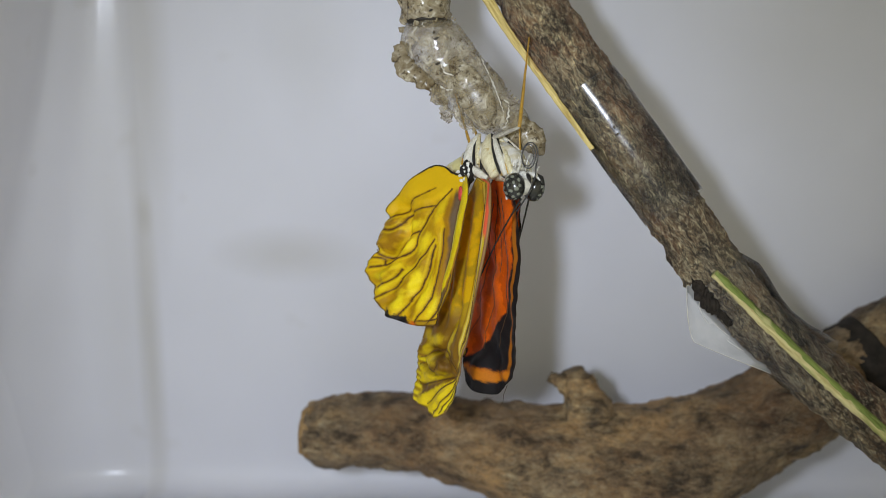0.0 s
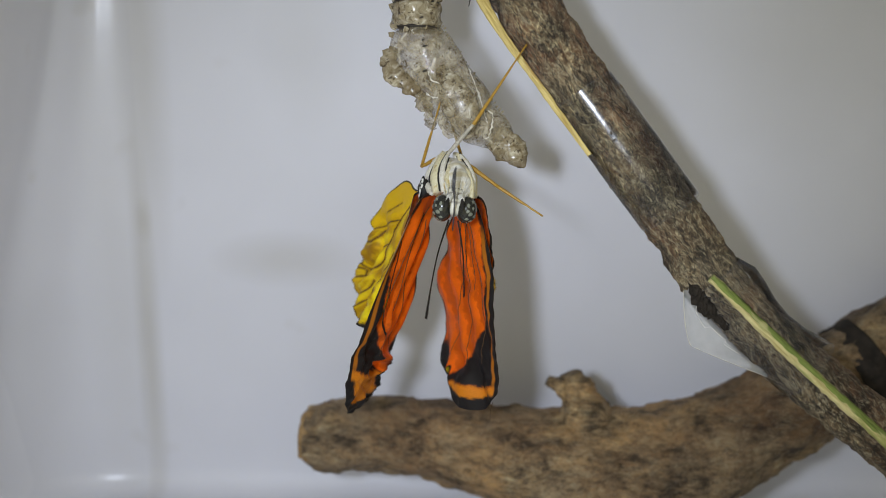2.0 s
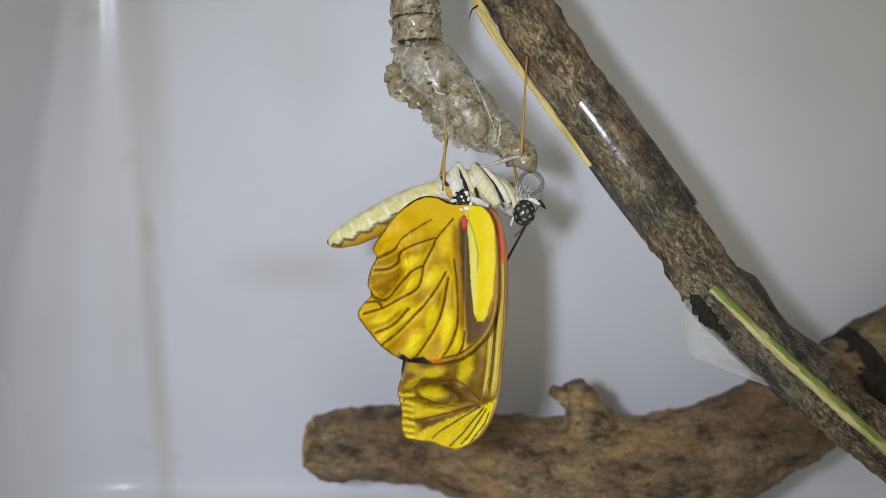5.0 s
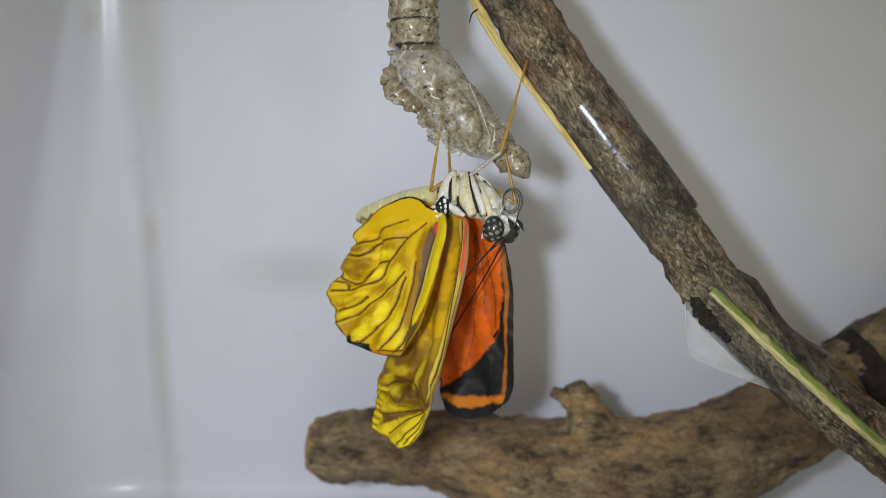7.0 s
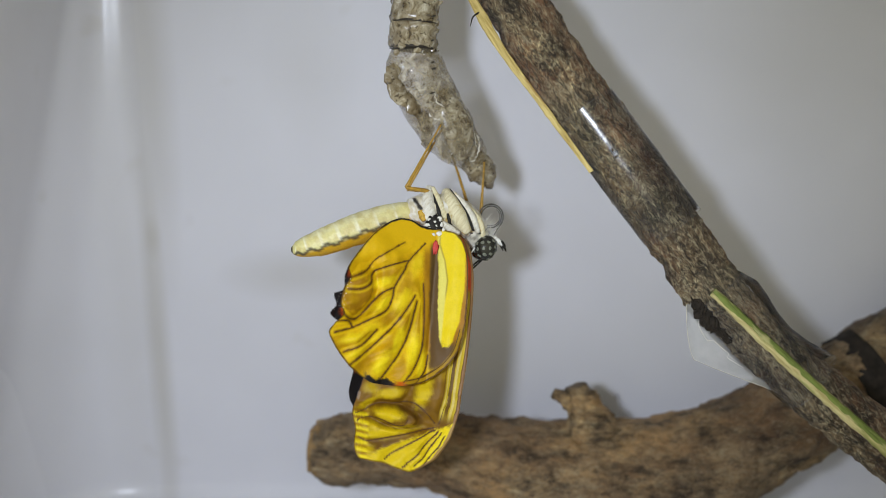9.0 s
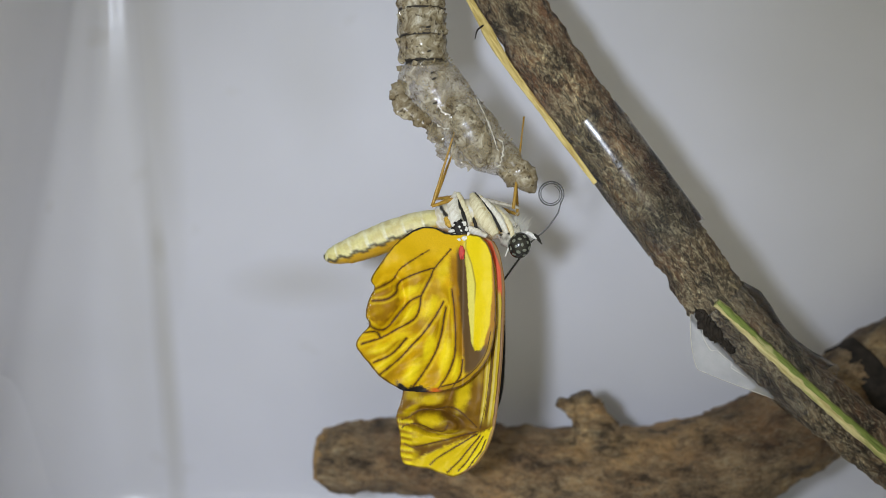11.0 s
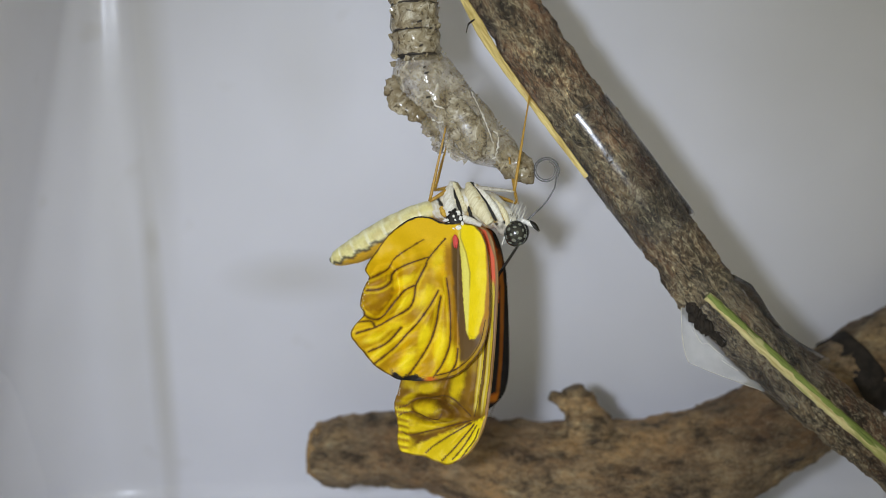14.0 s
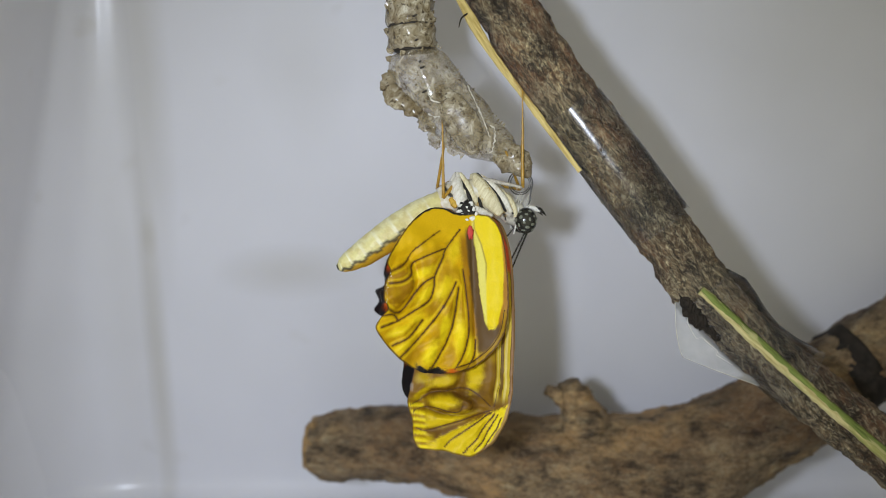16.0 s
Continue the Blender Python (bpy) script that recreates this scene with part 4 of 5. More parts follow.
    c = blend(c, (0.40, 0.13, 0.010), (1 - soft(1.1, 0.25, costa)) * soft(5, 3, -z) * (1 - soft(28, 2, -z)))
    c = blend(c, BLACK, (1 - soft(0.55, 0.2, costa)) * soft(6, 3, -z))
    c = blend(c, BLACK, soft(-1.9, 0.5, -rim + 0.4 * rough) * soft(29.6, 0.8, -z))
    c = blend(c, BLACK, soft(23.0, 1.2, -z + 0.8 * rough) * (1 - soft(-7.2, 1.5, x)))
    c = blend(c, BLACK, soft(-0.3, 0.2, -rim))
    return np.clip(c, 0, 1)


def wing_mesh(name, outline, centre, rise, colours, side, spokes=340, rings=120, thick=0.10):
    """A thin wing with an outer and an inner sheet. side: -1 or 1, the way in y that is outwards."""
    edge = closed(outline, spokes)
    c = np.array(centre)
    u = np.linspace(0.0, 1.0, rings + 1)[1:] ** 0.8
    flat = np.concatenate([[c], *[c + (edge - c) * k for k in u]])
    x, z = flat[:, 0], flat[:, 1]
    reach = np.concatenate([[0.0], *[np.full(spokes, k) for k in u]])
    rim = np.concatenate([[9.0], *[np.linalg.norm(edge - c, axis=1) * (1 - k) for k in u]])
    y = rise(x, z)
    half = thick * np.sqrt(np.clip(1 - reach ** 8, 0.02, 1))
    n = len(x)
    verts = np.concatenate([np.stack([x, side * (y + half), z], axis=1), np.stack([x, side * (y - half), z], axis=1)])
    faces = []
    for sheet in (0, n):
        for j in range(spokes):
            b = (j + 1) % spokes
            tri = (sheet, sheet + 1 + j, sheet + 1 + b)
            faces.append(tri if (sheet == 0) == (side > 0) else tri[::-1])
            for k in range(rings - 1):
                p, q = sheet + 1 + k * spokes + j, sheet + 1 + k * spokes + b
                quad = (p, p + spokes, q + spokes, q)
                faces.append(quad if (sheet == 0) == (side > 0) else quad[::-1])
    last = 1 + (rings - 1) * spokes
    for j in range(spokes):
        b = (j + 1) % spokes
        quad = (last + j, last + b, n + last + b, n + last + j)
        faces.append(quad if side > 0 else quad[::-1])
    me = shaped(name, verts, faces, WING)
    paint(me, np.concatenate([colours(x, z, rim, True), colours(x, z, rim, False)]))
    return me


def vein_mesh(points, rise, side, face, r0, r1):
    flat = spline(points, 64)
    y = rise(flat[:, 0], flat[:, 1])
    line = np.stack([flat[:, 0], side * (y + face * 0.12), flat[:, 1]], axis=1)
    v, f = tube(line, [r0, (r0 + r1) / 2, r1], 6)
    return shaped("vein", v, f, VEIN)


def body_tube(name, line, radii, colour, sides=36, flat=1.0, rough=0.12, grain=0.9):
    """A scaled body piece; colour(along, height, out) gives its pigment."""
    v, f = tube(line, radii, sides, rough, grain, flat, True, 1.5, (0.0, 1.0, 0.0))
    me = shaped(name, v, f, BODY)
    n = len(v) // sides
    ks = np.arange(len(v)) // sides
    way = np.array(line)
    p = np.array([tuple(q) for q in v])
    off = p - way[ks]
    paint(me, colour(ks / (n - 1), off[:, 2] / (np.abs(off).max() + 1e-9), off[:, 1] / (np.abs(off[:, 1]).max() + 1e-9), p))
    return me


def abdomen_colours(along, up, out, p):
    n = noise_at(p[:, 0], p[:, 2], 0.7, 21.0)
    c = np.tile(np.array((0.74, 0.68, 0.30)), (len(along), 1))
    ring = np.abs(((along * 8.0) % 1.0) - 0.5)
    c = blend(c, (0.88, 0.86, 0.62), soft(0.44, 0.06, ring + 0.03 * n) * soft(-0.2, 0.2, up))
    c = blend(c, (0.84, 0.80, 0.50), 0.6 * soft(0.45, 0.3, up + 0.3 * n))
    c = blend(c, (0.60, 0.50, 0.18), soft(0.1, 0.4, n) * 0.6)
    c = blend(c, (0.62, 0.36, 0.012), 1 - soft(-0.32, 0.12, up))
    dash = (1 - soft(0.10, 0.07, np.abs(up + 0.28 + 0.10 * np.sin(along * 50)))) * soft(0.10, 0.05, along)
    c = blend(c, (0.05, 0.045, 0.03), dash * 0.9)
    c = blend(c, (0.05, 0.05, 0.03), soft(0.955, 0.02, along))
    return c


def thorax_colours(along, up, out, p):
    n = noise_at(p[:, 0], p[:, 2], 0.9, 31.0)
    c = np.tile(np.array((0.66, 0.60, 0.44)), (len(along), 1))
    c = blend(c, (0.80, 0.78, 0.72), soft(0.0, 0.3, n))
    for shift in (-2.6, 0.6, 3.4):
        line = np.abs(p[:, 0] - shift + 0.75 * (p[:, 2] - 3.0))
        c = blend(c, (0.03, 0.026, 0.022), (1 - soft(0.32, 0.2, line + 0.2 * n)) * soft(0.2, 0.2, np.abs(out)))
    c = blend(c, (0.55, 0.36, 0.08), soft(0.25, 0.3, n) * (1 - soft(-0.1, 0.3, up)) * 0.8)
    return c


def head_colours(along, up, out, p):
    n = noise_at(p[:, 0], p[:, 2], 1.5, 41.0)
    c = np.tile(np.array((0.70, 0.67, 0.56)), (len(along), 1))
    return blend(c, (0.10, 0.085, 0.06), soft(0.1, 0.3, n) * 0.7)


HEAD_AT = (5.2, 0.0, 1.6)
THORAX_PLATES = [
    ([(-1.2, 0.8, 6.4), (-1.5, 1.7, 4.6), (-1.2, 2.5, 2.6), (-0.4, 2.9, 1.2)], [0.35, 0.95, 1.1, 0.6], PLATE, "white plate"),
    ([(-0.9, 1.0, 6.3), (0.0, 2.0, 4.6), (0.8, 2.6, 2.8), (1.2, 2.9, 1.8)], [0.3, 0.45, 0.5, 0.3], CREAM, "cream plate"),
    ([(-1.1, 1.0, 6.0), (-0.6, 2.1, 4.4), (0.2, 2.9, 2.6), (0.6, 3.1, 1.4)], [0.16, 0.28, 0.28, 0.16], BLACK_SCALE, "black stripe"),
    ([(1.3, 0.8, 6.2), (1.9, 1.7, 4.6), (3.2, 2.5, 2.4), (4.9, 2.8, 0.0)], [0.4, 1.1, 1.35, 0.7], CREAM, "cream plate"),
    ([(1.7, 0.9, 6.3), (3.0, 1.9, 4.6), (4.4, 2.6, 2.8), (5.8, 2.6, 0.4)], [0.18, 0.32, 0.30, 0.18], BLACK_SCALE, "black stripe"),
    ([(2.2, 0.9, 6.0), (3.8, 1.8, 4.4), (5.4, 2.3, 2.4), (6.6, 2.2, 0.2)], [0.25, 0.55, 0.6, 0.4], PLATE, "white plate"),
    ([(3.2, 1.0, 5.3), (4.8, 1.7, 3.7), (6.2, 2.0, 1.8), (7.0, 2.0, 0.0)], [0.12, 0.2, 0.2, 0.14], BLACK_SCALE, "black stripe"),
    ([(3.8, 0.8, 4.6), (5.4, 1.4, 3.3), (6.8, 1.8, 1.6), (7.5, 1.8, -0.4)], [0.25, 0.5, 0.55, 0.4], CREAM, "cream collar"),
    ([(-0.6, 3.0, 1.6), (0.8, 3.2, 0.9), (2.2, 3.2, 0.3), (3.6, 3.1, -0.2)], [0.3, 0.6, 0.6, 0.3], PLATE, "white plate"),
    ([(-2.6, 2.4, 2.6), (-2.2, 2.7, 1.8), (-1.8, 2.9, 1.2)], [0.4, 0.6, 0.4], OCHRE, "ochre plate"),
    ([(-0.2, 3.3, 1.5), (1.0, 3.5, 0.9), (2.2, 3.5, 0.2)], [0.12, 0.2, 0.12], BLACK_SCALE, "black stripe"),
    # black strip put in for the shade between two plates
    ([(1.4, 0.6, 5.8), (1.3, 1.6, 4.2), (1.7, 2.6, 2.2), (2.0, 3.0, 1.0)], [0.15, 0.3, 0.3, 0.2], BLACK_SCALE, "black strip for the shaded gap"),
    ([(2.6, 2.9, 2.0), (3.4, 3.0, 1.0), (4.4, 3.0, -0.2)], [0.12, 0.22, 0.14], OCHRE, "ochre stripe"),
    ([(4.6, 1.7, 3.9), (5.9, 2.1, 2.2), (6.9, 2.1, 0.4)], [0.12, 0.2, 0.14], OCHRE, "ochre stripe"),
    ([(-2.2, 2.6, 2.6), (-1.4, 3.0, 1.6), (-0.4, 3.3, 0.9)], [0.3, 0.45, 0.3], PLATE, "white plate"),
]


def build_butterfly():
    b = thing("butterfly", "newly emerged yellow and orange butterfly hanging from its chrysalis", "butterfly")
    made = {"butterfly": b}
    line = spline([(-4.2, 0, 2.2), (-2.4, 0, 2.4), (0.6, 0, 2.6), (3.4, 0, 2.2), (5.8, 0, 1.2), (7.2, 0, 0.0)], 60)
    part("thorax", body_tube("thorax", line, [1.8, 2.6, 2.8, 2.8, 2.3, 1.5], thorax_colours, 48, 1.0, 0.22, 0.8), b, "cream and brown thorax")
    for side in (-1, 1):
        for places, r, mat, label in THORAX_PLATES:
            v, f = tube(spline([(x, side * y, z) for x, y, z in places], 22), r, 14, 0.06, 1.6, 0.8)
            part("plate", shaped("plate", v, f, mat), b, label)
    line = spline([(0, 0, 0), (-4, 0, 0.15), (-8, 0, 0.0), (-12, 0, -0.2), (-15.6, 0, -0.3), (-18.4, 0, -0.2), (-19.4, 0, 0)], 90)
    ab = part("abdomen", body_tube("abdomen", line, [r * (1 + 0.016 * abs(math.sin(k / 89 * 8 * math.pi + math.pi / 2)) ** 0.6) for k, r in enumerate(np.interp(np.linspace(0, 6, 90), range(7), [1.6, 2.15, 2.35, 2.25, 1.9, 1.2, 0.3]))], abdomen_colours, 40, 1.0, 0.10, 0.7), b, "pale yellow segmented abdomen with dark side line")
    made["abdomen"] = ab
    for side in (-1, 1):
        root = (0.0, side * 3.0 * MM, 0.0)
        fr, hr = (fore_rise, hind_rise) if side < 0 else (fore_rise_far, hind_rise_far)
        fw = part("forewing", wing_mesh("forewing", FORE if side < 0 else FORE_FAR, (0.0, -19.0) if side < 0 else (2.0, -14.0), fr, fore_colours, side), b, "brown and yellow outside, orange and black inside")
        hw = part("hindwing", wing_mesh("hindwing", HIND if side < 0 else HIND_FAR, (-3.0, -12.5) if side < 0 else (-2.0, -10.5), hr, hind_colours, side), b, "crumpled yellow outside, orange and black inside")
        fw.location = hw.location = root
        for line in HIND_VEINS[:2] + HIND_VEINS[3:] if side < 0 else HIND_VEINS[8:9]:
            part("vein", vein_mesh(line, hr, side, 1, 0.05, 0.04), hw)
        for line in FORE_VEINS if side < 0 else FORE_VEINS[6:]:
            part("vein", vein_mesh(line, fr, side, 1, 0.04, 0.03), fw)
        for line in DORSAL_VEINS:
            part("vein", vein_mesh(line, fr, side, -1, 0.07, 0.05), fw)
        for k in range(11 if side < 0 else 5):
            row = k % 2
            x, z = (float(np.interp(8.0 + 0.40 * k, [7.6, 9.4, 11.4, 12.9], [-12.6, -13.4, -13.7, -13.2])) + 0.18 + 0.26 * row, -8.0 - 0.40 * k) if side < 0 else (-12.2 - 0.4 * math.sin(k * 0.8), -12.0 - 0.5 * k)
            y = float(hr(np.array([x]), np.array([z]))[0])
            v, f = ball((x, side * (y + (0.07 if side < 0 else -0.07)), z), (0.06 + 0.02 * math.sin(3 * k), 0.04, 0.08 + 0.03 * math.cos(5 * k)), 5, 7)
            part("margin_spot", shaped("margin_spot", v, f, WHITE_SCALE), hw, "tiny white edge spot")
        for k in range(8 if side < 0 else 0):
            x, z = -9.45 + 0.28 * (k % 2) - 0.02 * k, -24.9 - 0.30 * (k // 2) - 0.12 * (k % 2)
            y = float(fr(np.array([x]), np.array([z]))[0])
            v, f = ball((x, side * (y + 0.08), z), (0.08, 0.05, 0.08), 5, 7)
            part("margin_spot", shaped("margin_spot", v, f, WHITE_SCALE), fw, "tiny white edge spot")
        made["fore", side], made["hind", side] = fw, hw
    head = part("head", body_tube("head", spline([(0.8, 0, -0.4), (2.0, 0, -1.2), (3.4, 0, -2.0), (4.3, 0, -2.4)], 20), [1.4, 1.7, 1.45, 0.5], head_colours, 28, 1.0, 0.2, 1.2), b, "white hairy head")
    head.location = [c * MM for c in HEAD_AT]
    head.scale = (1.14, 1.14, 1.14)
    made["head"] = head
    for side in (-1, 1):
        v, f = ball((3.4, side * 1.5, -2.2), (1.5, 1.3, 1.75), 14, 22)
        eye = part("eye", shaped("eye", v, f, EYE), head, "dark round eye with pale spots")
        for k in range(22):
            up = 0.88 - 1.76 * (k + 0.5) / 22
            a = math.pi * (((k * 0.618) % 1.0) * 1.2 - 0.6)
            d = Vector((math.sin(a) * math.sqrt(1 - up * up), side * math.cos(a) * math.sqrt(1 - up * up), up))
            v, f = ball((3.4 + 1.47 * d.x, side * (1.5 + 1.27 * abs(d.y)), -2.2 + 1.71 * d.z), (0.20 + 0.06 * (k % 3), 0.22 + 0.06 * (k % 2), 0.05), 6, 10, 0.25, 2.0, d.to_track_quat("Z", "Y").to_matrix())
            part("spot", shaped("spot", v, f, EYE_SPOT), eye)
        v, f = tube(closed([(3.4 - 1.25 + 0.3 * math.sin(q), side * (1.2 + 0.55 * math.cos(q)), -2.2 + 1.75 * math.sin(q)) for q in np.linspace(-1.5, 1.5, 7)] + [(2.0, side * 1.0, -2.0)], 40)[:34], 0.10, 8, 0.05, 2.0)
        part("eye_rim", shaped("eye_rim", v, f, WHITE_SCALE), head, "white scales behind the eye")
        v, f = tube(spline([(3.2, side * 0.6, -0.6), (4.4, side * 0.8, -0.5), (5.5, side * 0.95, -0.9)], 14), [0.36, 0.36, 0.24], 10, 0.1, 2.0)
        palp = part("palp", shaped("palp", v, f, WHITE_SCALE), head, "white palp with black tip")
        v, f = tube(spline([(4.7, side * 0.85, -0.38), (5.5, side * 0.95, -0.75), (6.3, side * 1.0, -1.5)], 8), [0.16, 0.30, 0.04], 8)
        part("palp_tip", shaped("palp_tip", v, f, BLACK_SCALE), palp)
        v, f = tube(spline([(0, 0, 0), (-2.4, side * 1.0, -5.4), (-4.9, side * 1.6, -11.4), (-7.3, side * 2.0, -17.4)], 40), [0.13, 0.10, 0.10, 0.20], 7)
        part("antenna", shaped("antenna", v, f, BLACK_SCALE), head, "thin black antenna").location = (3.9 * MM, side * 0.6 * MM, -3.6 * MM)
    pieces = []
    for k in range(26):
        a, t = k * 2.399, k / 25
        base = Vector((1.8 + 2.0 * t, 1.3 * math.sin(a), 0.3 - 0.9 * t))
        tip = base + Vector((0.5 + 0.3 * math.cos(a), 0.5 * math.sin(a), 1.7 + 0.5 * math.cos(2 * a)))
        pieces.append(tube([base, (base + tip) / 2, tip], [0.05, 0.035, 0.012], 5))
    part("hair_tuft", shaped("hair_tuft", *joined(*pieces), WHITE_SCALE), head, "white hairs")
    coil = list(spline([(-1.6, 0.2, -7.2), (0.4, 0.2, -4.6), (1.6, 0.15, -2.0)], 20)[:-1])
    for k in range(110):
        a = -0.5 + k / 109 * 2.3 * 2 * math.pi
        r = 1.75 - 0.6 * k / 109
        coil.append((r * math.cos(a), -0.35 * k / 109, r * math.sin(a)))
    v, f = tube(coil, [0.10, 0.09, 0.08, 0.05], 7)
    pro = part("proboscis", shaped("proboscis", v, f, PROBOSCIS), head, "coiled dark proboscis")
    made["proboscis"] = pro
    for side in (-1, 1):
        for k, (x, z) in enumerate(((-1.3, 0.9), (-0.3, -0.1), (-1.2, -0.5), (0.6, 0.4), (-0.6, -1.2), (0.3, -1.0), (-0.5, 0.7), (0.2, 1.2), (-1.6, 0.1), (0.9, -0.4))):
            v, f = ball((x, side * (4.15 + 0.02 * k - 0.2 * z), z + 0.5), (0.26 + 0.12 * (k % 3), 0.16, 0.24 + 0.12 * (k % 2)), 7, 10, 0.45, 3.0)
            part("wing_root_spot", shaped("wing_root_spot", v, f, WHITE_SCALE), b)
        v, f = ball((-0.5, side * 3.6, 0.4), (1.35, 0.8, 1.8), 14, 22, 0.45, 2.2)
        part("wing_root", shaped("wing_root", v, f, BLACK_SCALE), b, "black scaled wing root")
        v, f = ball((-0.1, side * 4.95, -2.6), (0.42, 0.2, 0.95), 10, 14, 0.5, 3.5)
        part("red_spot", shaped("red_spot", v, f, RED_SCALE), b, "red spot at the wing root")
    for name, upper, lower, mat in LEGS:
        for bone, size, piece in (("thigh", upper, 0), ("shin", lower, 1)):
            r = [0.24, 0.33, 0.30, 0.22] if piece == 0 else [0.26, 0.24, 0.2, 0.13, 0.15]
            v, f = tube([(0, 0, size * k / 12) for k in range(13)], r, 8, 0.05, 2.0)
            made[name, bone] = part(bone, shaped(bone, v, f, GREY_LEG if (mat and piece == 0) else LEG), b)
    return made


# name, thigh and shin in millimetres, whether the thigh is grey
LEGS = [("hind_near", 4.2, 11.6, 0), ("hind_far", 4.2, 11.4, 0), ("mid_near", 6.8, 14.6, 1), ("mid_far", 6.4, 8.2, 0)]
HIPS = {"hind_near": (-1.0, -1.4, 5.6), "hind_far": (-0.6, 1.4, 5.8), "mid_near": (2.0, -1.2, 5.6), "mid_far": (2.6, 1.2, 5.2)}
BEND = {"hind_near": (-1.0, -0.4, -0.9), "hind_far": (-0.8, 0.5, -0.6), "mid_near": (1.0, -0.3, -0.5), "mid_far": (1.0, 0.5, -0.7)}
FOOT = {"hind_near": (2.7, -3.0, 20.4), "hind_far": (3.5, -2.6, 20.2), "mid_far": (12.0, -2.2, 15.4)}
# the free leg feels about for a hold and grips the twig for a moment
REACH = {2.0: (19.7, -4.0, 2.1), 2.2: (21.5, -4.0, 13.5), 2.5: (24.0, -2.6, 21.3), 2.7: (18.0, -4.0, 17.0)}
TWIG_FOOT = [(15.3, -2.2, 28.7), (16.2, -2.6, 24.8)]

PARTS = build_butterfly()


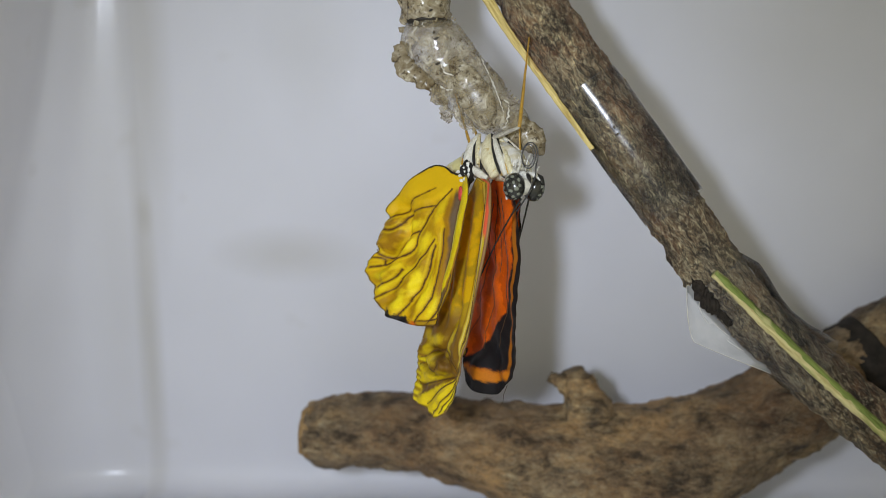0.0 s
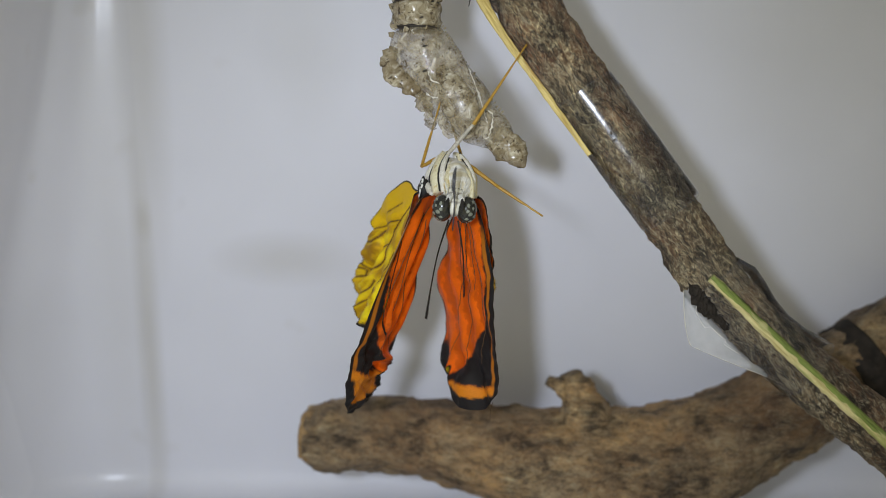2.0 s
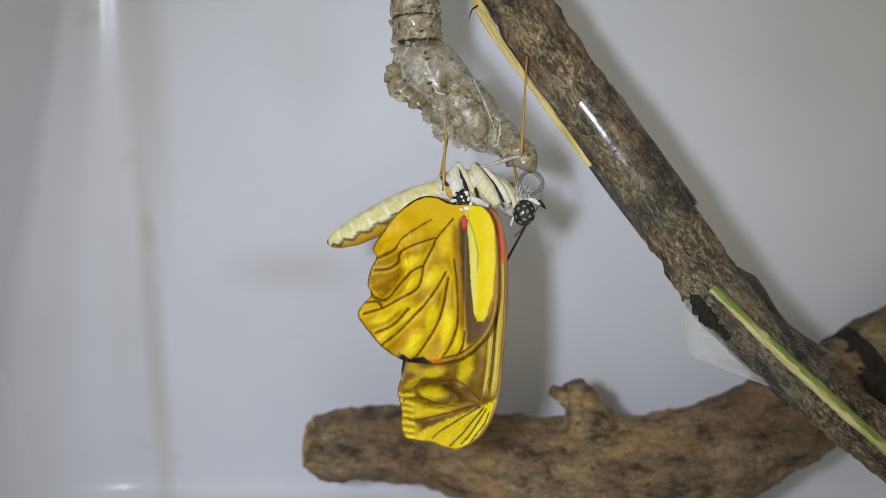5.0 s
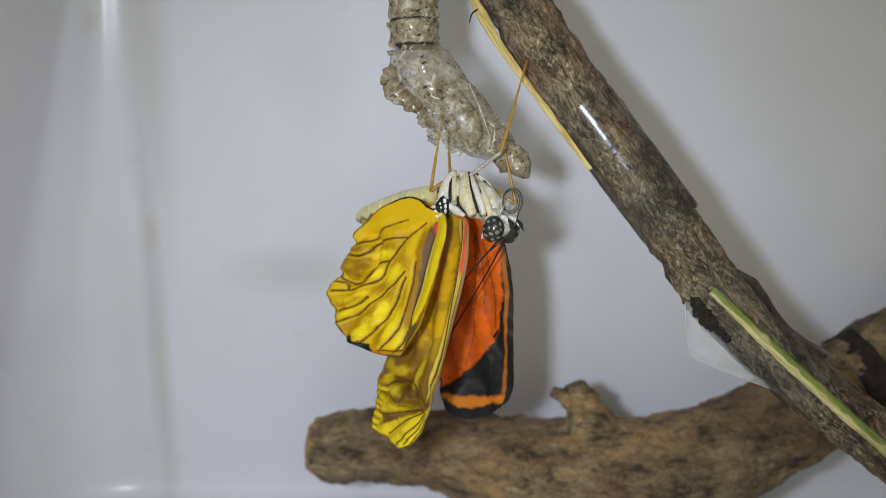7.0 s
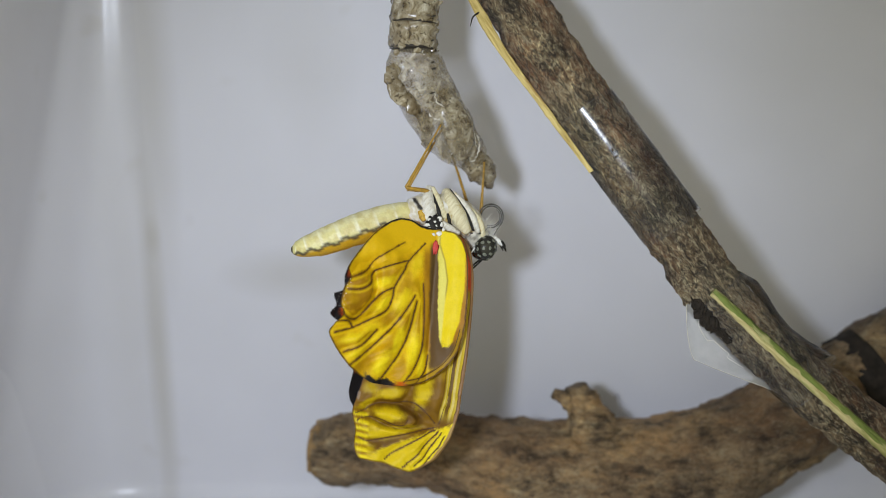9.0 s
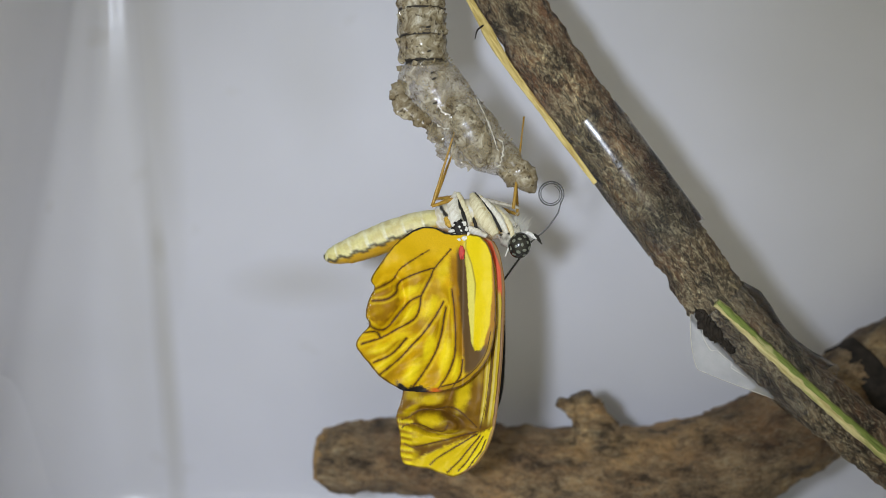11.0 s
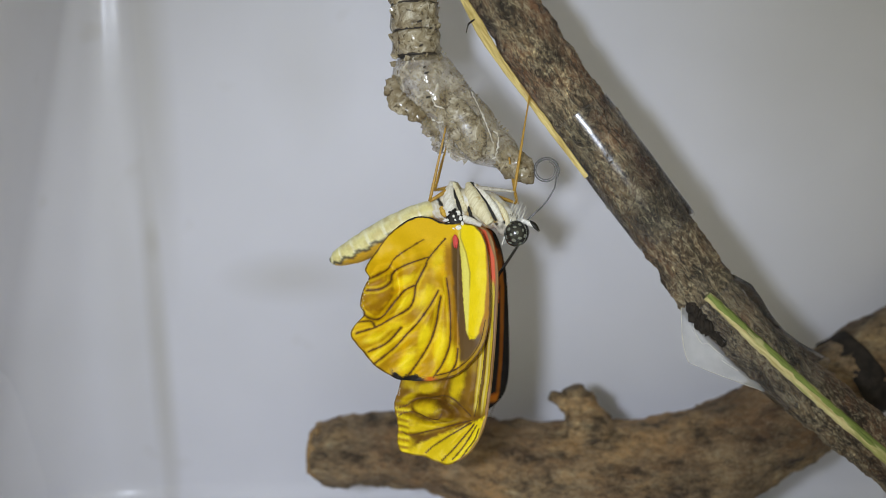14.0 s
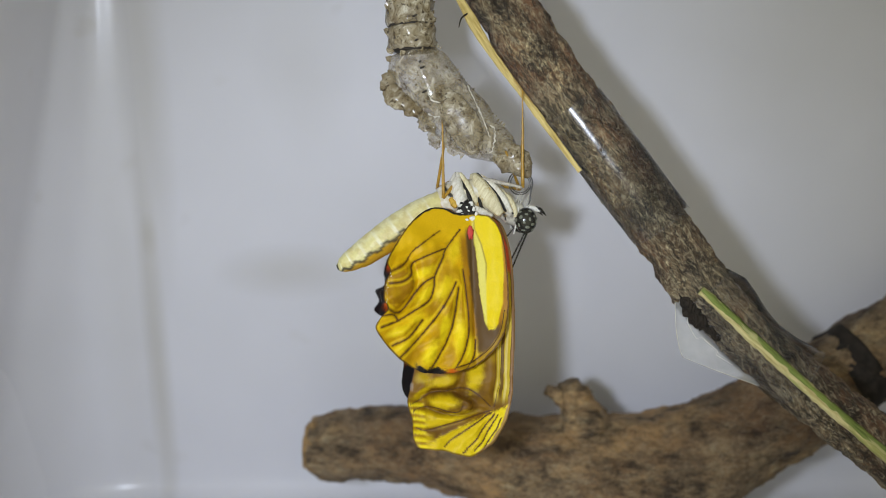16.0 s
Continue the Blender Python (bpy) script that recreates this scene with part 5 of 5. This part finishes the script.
# ---------------------------------------------------------------- what moves
# seconds, the butterfly's place (x, y, z) and turn, abdomen's droop, head's drop and turn, lean, one forewing's turn and opening, the other's turn, proboscis from the eye, one hindwing's pitch and turn, the other forewing's opening
FLIGHT = [
    (0.00, 9.24, 0.00, 8.40, 48, 32, 8, 8, 2, 0, 0, 27, 0.7, 4, 4, 9, -9),
    (0.20, 8.87, 0.00, 8.03, 30, 28, 4, 5, 2, 0, 0, 14, 0.7, 4, 4, 0, -3),
    (0.35, 8.60, 0.00, 7.75, 8, 26, 1, 2, 0, -6, 0, 0, 0.7, 4, 0, 0, 0),
    (0.50, 8.33, 0.00, 7.47, -6, 23, -2, 0, 0, -8, 0, 0, 0.7, 4, 0, -0.2, 0),
    (0.70, 8.09, 0.00, 7.42, -20, 26, -3, 0, 0, -9, 0, 0, 0.7, 4, 0, -0.6, 0),
    (1.00, 7.74, 0.00, 7.34, -14, 31, -4, 0, 0, -10, 0, 0, 0.7, 4, 0, -0.4, 0),
    (1.20, 8.46, 0.00, 7.53, 8, 31, 2, 0, 0, -5, 0, 0, 0.7, 4, 0, 0, 0),
    (1.30, 8.81, 0.00, 7.63, 20, 32, 4, 0, 0, 0, 2, 0, 0.7, 4, 3, 0, 2),
    (1.50, 9.53, 0.00, 7.83, 47, 32, 10, 0, 2, 0, 5, 0, 0.7, 4, 6, -4, 3),
    (1.70, 7.16, 0.00, 7.38, 62, 27, 14, 6, 3, 9, 6, 0, 0.7, 4, 6, 2, 2),
    (2.00, 3.60, 0.00, 6.72, 74, 20, 20, 14, 5, 18, 8.5, 0, 0.7, 4, 4, 5, 0),
    (2.20, 4.48, 0.00, 6.84, 68, 18, 18, 12, 5, 11, 7, 0, 0.7, 4, 6, 6, 0),
    (2.50, 5.80, 0.00, 7.02, 48, 15, 16, 10, 5, 0, 5, 0, 0.7, 4, 7, 0, 2),
    (2.70, 5.73, 0.00, 7.09, 28, 20, 8, 3, 3, 0, 2, 0, 0.7, 4, 6, 0, 0),
    (2.80, 5.69, 0.00, 7.12, 6, 22, 5, -1, 0, 0, 0, 0, 0.7, 4, 4, 0, 0),
    (3.00, 5.62, 0.00, 7.18, -25, 27, -3, -8, 0, -6, 0, 0, 0.7, 4, 0, -0.8, 0),
    (3.20, 5.91, 0.00, 7.05, -32, 29, -4, -9, 0, -12, 0, 0, 0.7, 4, 0, -1, 0),
    (3.50, 6.34, 0.00, 6.86, -24, 31, -5, -10, 0, -12, 0, 0, 0.7, 4, 0, -0.7, 0),
    (3.70, 6.31, 0.00, 7.00, -14, 29, -1, -6, 0, -10, 0, 0, 0.7, 4, 0, -0.4, 0),
    (4.00, 6.27, 0.00, 7.21, 0, 25, 5, 0, 0, -8, 0, 0, -0.5, 3.4, 0, 3, 0),
    (4.20, 6.21, 0.00, 7.13, 6, 25, 5, 0, 0, -6, 0, 0, -0.3, 3.4, 5, 0, 0),
    (5.20, 5.91, 0.00, 6.77, -5, 24, 4, 0, 0, 0, 0, 0, 0.7, 4, 0, -0.1, 0),
    (6.30, 5.58, 0.00, 6.37, -18, 23, 2, 0, 0, -4, 0, 0, 0.7, 4, 0, -0.5, 0),
    (6.50, 5.52, 0.00, 6.30, -3, 23, 2, 0, 0, -3, 0, 0, 0.7, 4, 0, -0.1, 0),
    (6.70, 5.36, 0.00, 6.21, 18, 19, 6, 2, 3, 0, 0, 0, 0.7, 4, 5, 0, 0),
    (7.00, 5.11, 0.00, 6.07, 38, 14, 13, 4, 6, 0, 0, 0, 0.7, 4, 6, 9, 3),
    (7.20, 5.52, 0.00, 5.91, 40, 13, 13, 2, 5, 0, 0, 0, 0.7, 4, 6, 4, 3),
    (7.50, 6.13, 0.00, 5.67, 20, 14, 12, 0, 3.5, 0, 0, 0, 0.7, 4, 5, -8, 3),
    (7.80, 5.67, 0.00, 6.41, -12, 25, 2, -6, 0, 0, 0, 0, 0.7, 4, 0, -0.4, 0),
    (8.00, 5.37, 0.00, 6.91, -27, 33, -4, -10, 3, -8, 0, 0, 0.7, 4, 0, 0, 0),
    (8.30, 4.26, 0.00, 5.32, -39, 35, -5, -15, 3, -6, 0, 0, 0.7, 4, 0, 4, 0),
    (8.50, 3.52, 0.00, 4.26, -33, 37, -6, -18, 1, 0, 0, 0, 0.7, 4, 0, 4, 0),
    (8.80, 1.88, 0.00, 4.18, -24, 27, 9, -7, 4, -3, 0, 0, -0.5, 4, 0, -0.7, 0),
    (9.00, 0.79, 0.00, 4.13, -12, 23, 19, 0, 6.5, -6, 0, 0, -0.9, 4.2, 0, -0.4, 0),
    (9.20, 1.16, 0.00, 4.23, -6, 20, 18, 0, 5, -3, 0, 0, -0.9, 5, 4, 0, 0),
    (10.20, 3.02, 0.00, 4.75, 0, 19, 15, 0, 2, -3, 0, 0, 1, 7, 0, 0, 0),
    (11.50, 5.42, 0.00, 5.42, 1, 17, 10, 0, 0, 0, 0, 0, 3.1, 8.9, 0, 0, 0),
    (12.00, 5.62, 0.00, 5.89, -7, 23, 7, 0, 0, -2, 0, 0, 2.2, 11.4, 0, -0.2, 0),
    (12.50, 6.04, 0.00, 5.84, -24, 33, -2, -5, 0, 0, 0, 0, 1.3, 9.8, 0, 2, 0),
    (13.00, 5.51, 0.00, 5.50, -19, 33, 0, -5, 0, -4, 0, 0, 1.6, 8.9, 0, -0.6, 0),
    (13.50, 5.32, 0.00, 5.48, 4, 20, 11, 0, 0, 0, 0, 0, 2, 9.5, 0, 0, 0),
    (14.00, 5.59, 0.00, 5.69, 7, 24, 10, 0, 0, 0, 0, 0, 2.5, 8.9, 0, -4, 3),
    (14.50, 6.66, 0.00, 5.77, -12, 31, 0, 0, 0, -5, 0, 0, 1.6, 7.6, 0, -0.4, 0),
    (15.00, 7.05, 0.00, 5.78, -12, 34, 0, 0, 0, -6, 0, 0, 0, 5.9, 0, -0.4, 0),
    (15.50, 7.15, 0.00, 6.10, -10, 31, 2, 0, 0, -5, 0, 0, -0.6, 5.6, 0, -0.3, 0),
    (16.00, 7.30, 0.00, 6.25, -11, 31, 2, 0, 0, -5, 0, 0, -0.6, 5, 0, -0.3, 0),
]
# seconds, sideways shift at the top, lean and turn in degrees
SWAY = [(0, 1.6, 1.35, 0), (0.5, 1.62, 1.3, 0), (1.0, 1.28, 1.5, 0), (1.5, 1.31, 1.5, 0), (2.0, 0.49, -2.4, 0), (2.5, 1.05, -0.9, 0), (3.0, 1.21, -1.2, 8), (3.5, 0.63, -0.9, 14), (4.0, 0.45, 1.8, 0),
        (6.5, 0.31, 1.1, 0), (7.0, 0, 0, 0), (7.5, 0.55, 1.55, 0), (8.0, 0.66, 1.3, 18), (8.5, 0.05, -2.0, 25), (9.0, -0.43, -5.0, 38), (11.5, 0.67, 0.7, 0), (12.0, 0.81, 1.2, 0), (12.5, 0.96, -0.4, 12),
        (13.0, 0.58, -1.3, 14), (13.5, 0.56, 0.95, 0), (14.0, 0.72, 1.1, 0), (14.5, 0.99, 0.5, 0), (15.0, 0.97, 1.1, 0), (15.5, 0.98, 1.6, 0), (16.0, 1.15, 1.5, 0)]


def bone_pose(a, b):
    """The pose of a bone that starts at a and points at b."""
    turn = (b - a).to_track_quat("Z", "Y").to_matrix().to_4x4()
    return Matrix.Translation(a * MM) @ turn


def bent(hip, foot, upper, lower, pole):
    """The knee between hip and foot, bent towards the pole, and the foot that can be reached."""
    d = foot - hip
    far = min(d.length, (upper + lower) * 0.995)
    d = d.normalized()
    along = (upper ** 2 - lower ** 2 + far ** 2) / (2 * far)
    high = math.sqrt(max(0.0, upper ** 2 - along ** 2))
    p = pole - d * pole.dot(d)
    return hip + d * along + p.normalized() * high, hip + d * far


def chrysalis_pose(t):
    ts = [r[0] for r in SWAY]
    shift, lean, turn = (np.interp(t, ts, [r[k] for r in SWAY]) for k in (1, 2, 3))
    hinge = Matrix.Translation((0, 0, 32 * MM))
    return Matrix.Translation((shift * MM, 0, 0)) @ hinge @ pose(0, 0, 0, 0, -lean, 0) @ Matrix.Translation((-1.6 * MM, 0, 0)) @ pose(0, 0, 0, 0, 0, turn) @ Matrix.Translation((1.6 * MM, 0, 0)) @ hinge.inverted()


def motions():
    walk(CHRYSALIS, [(r[0], chrysalis_pose(r[0])) for r in SWAY])
    stand = [(r[0], pose(r[1] * MM, r[2] * MM, r[3] * MM, 0, r[8], 0) @ pose(0, 0, 0, 0, 0, -r[4])) for r in FLIGHT]
    walk(PARTS["butterfly"], stand)
    walk(PARTS["abdomen"], [(r[0], pose(-3.2 * MM, 0, 2.4 * MM, 0, -r[5], 0)) for r in FLIGHT])
    walk(PARTS["head"], [(r[0], pose(*[c * MM for c in HEAD_AT], 0, r[6], -r[7])) for r in FLIGHT])
    walk(PARTS["proboscis"], [(r[0], pose((3.4 + r[12]) * MM, -0.2 * MM, (-2.2 + r[13]) * MM)) for r in FLIGHT])
    walk(PARTS["fore", -1], [(r[0], pose(0, -3.0 * MM, 0, -r[10], 0, -r[9])) for r in FLIGHT])
    walk(PARTS["fore", 1], [(r[0], pose(0, 3.0 * MM, 0, r[16], 0, -r[11])) for r in FLIGHT])
    walk(PARTS["hind", -1], [(r[0], pose(0, -3.0 * MM, 0, 0, r[14], -r[15])) for r in FLIGHT])
    walk(PARTS["hind", 1], [(r[0], pose(0, 3.0 * MM, 0, -0.3 * r[11], 0.5 * r[11], -0.9 * r[11])) for r in FLIGHT])
    for name, upper, lower, _ in LEGS:
        hip, pole = Vector(HIPS[name]), Vector(BEND[name])
        thigh, shin = [], []
        for t, m in stand:
            c = chrysalis_pose(t)
            if name == "mid_near":
                at = Vector(TWIG_FOOT[0 if t < 10 else 1]) * MM
                pole = Vector(BEND[name])
                if 8.6 < t < 10.4:
                    at, pole = c @ (Vector((9.0, 5.0, 20.0)) * MM), Vector((0.4, 1.0, 0.2))
            else:
                at = c @ (Vector(FOOT[name]) * MM)
                if name == "mid_far" and t in REACH:
                    at = Vector(REACH[t]) * MM
            foot = m.inverted() @ at / MM
            knee, foot = bent(hip, foot, upper, lower, pole)
            thigh.append((t, bone_pose(hip, knee)))
            shin.append((t, bone_pose(knee, foot)))
        walk(PARTS[name, "thigh"], thigh)
        walk(PARTS[name, "shin"], shin)


motions()
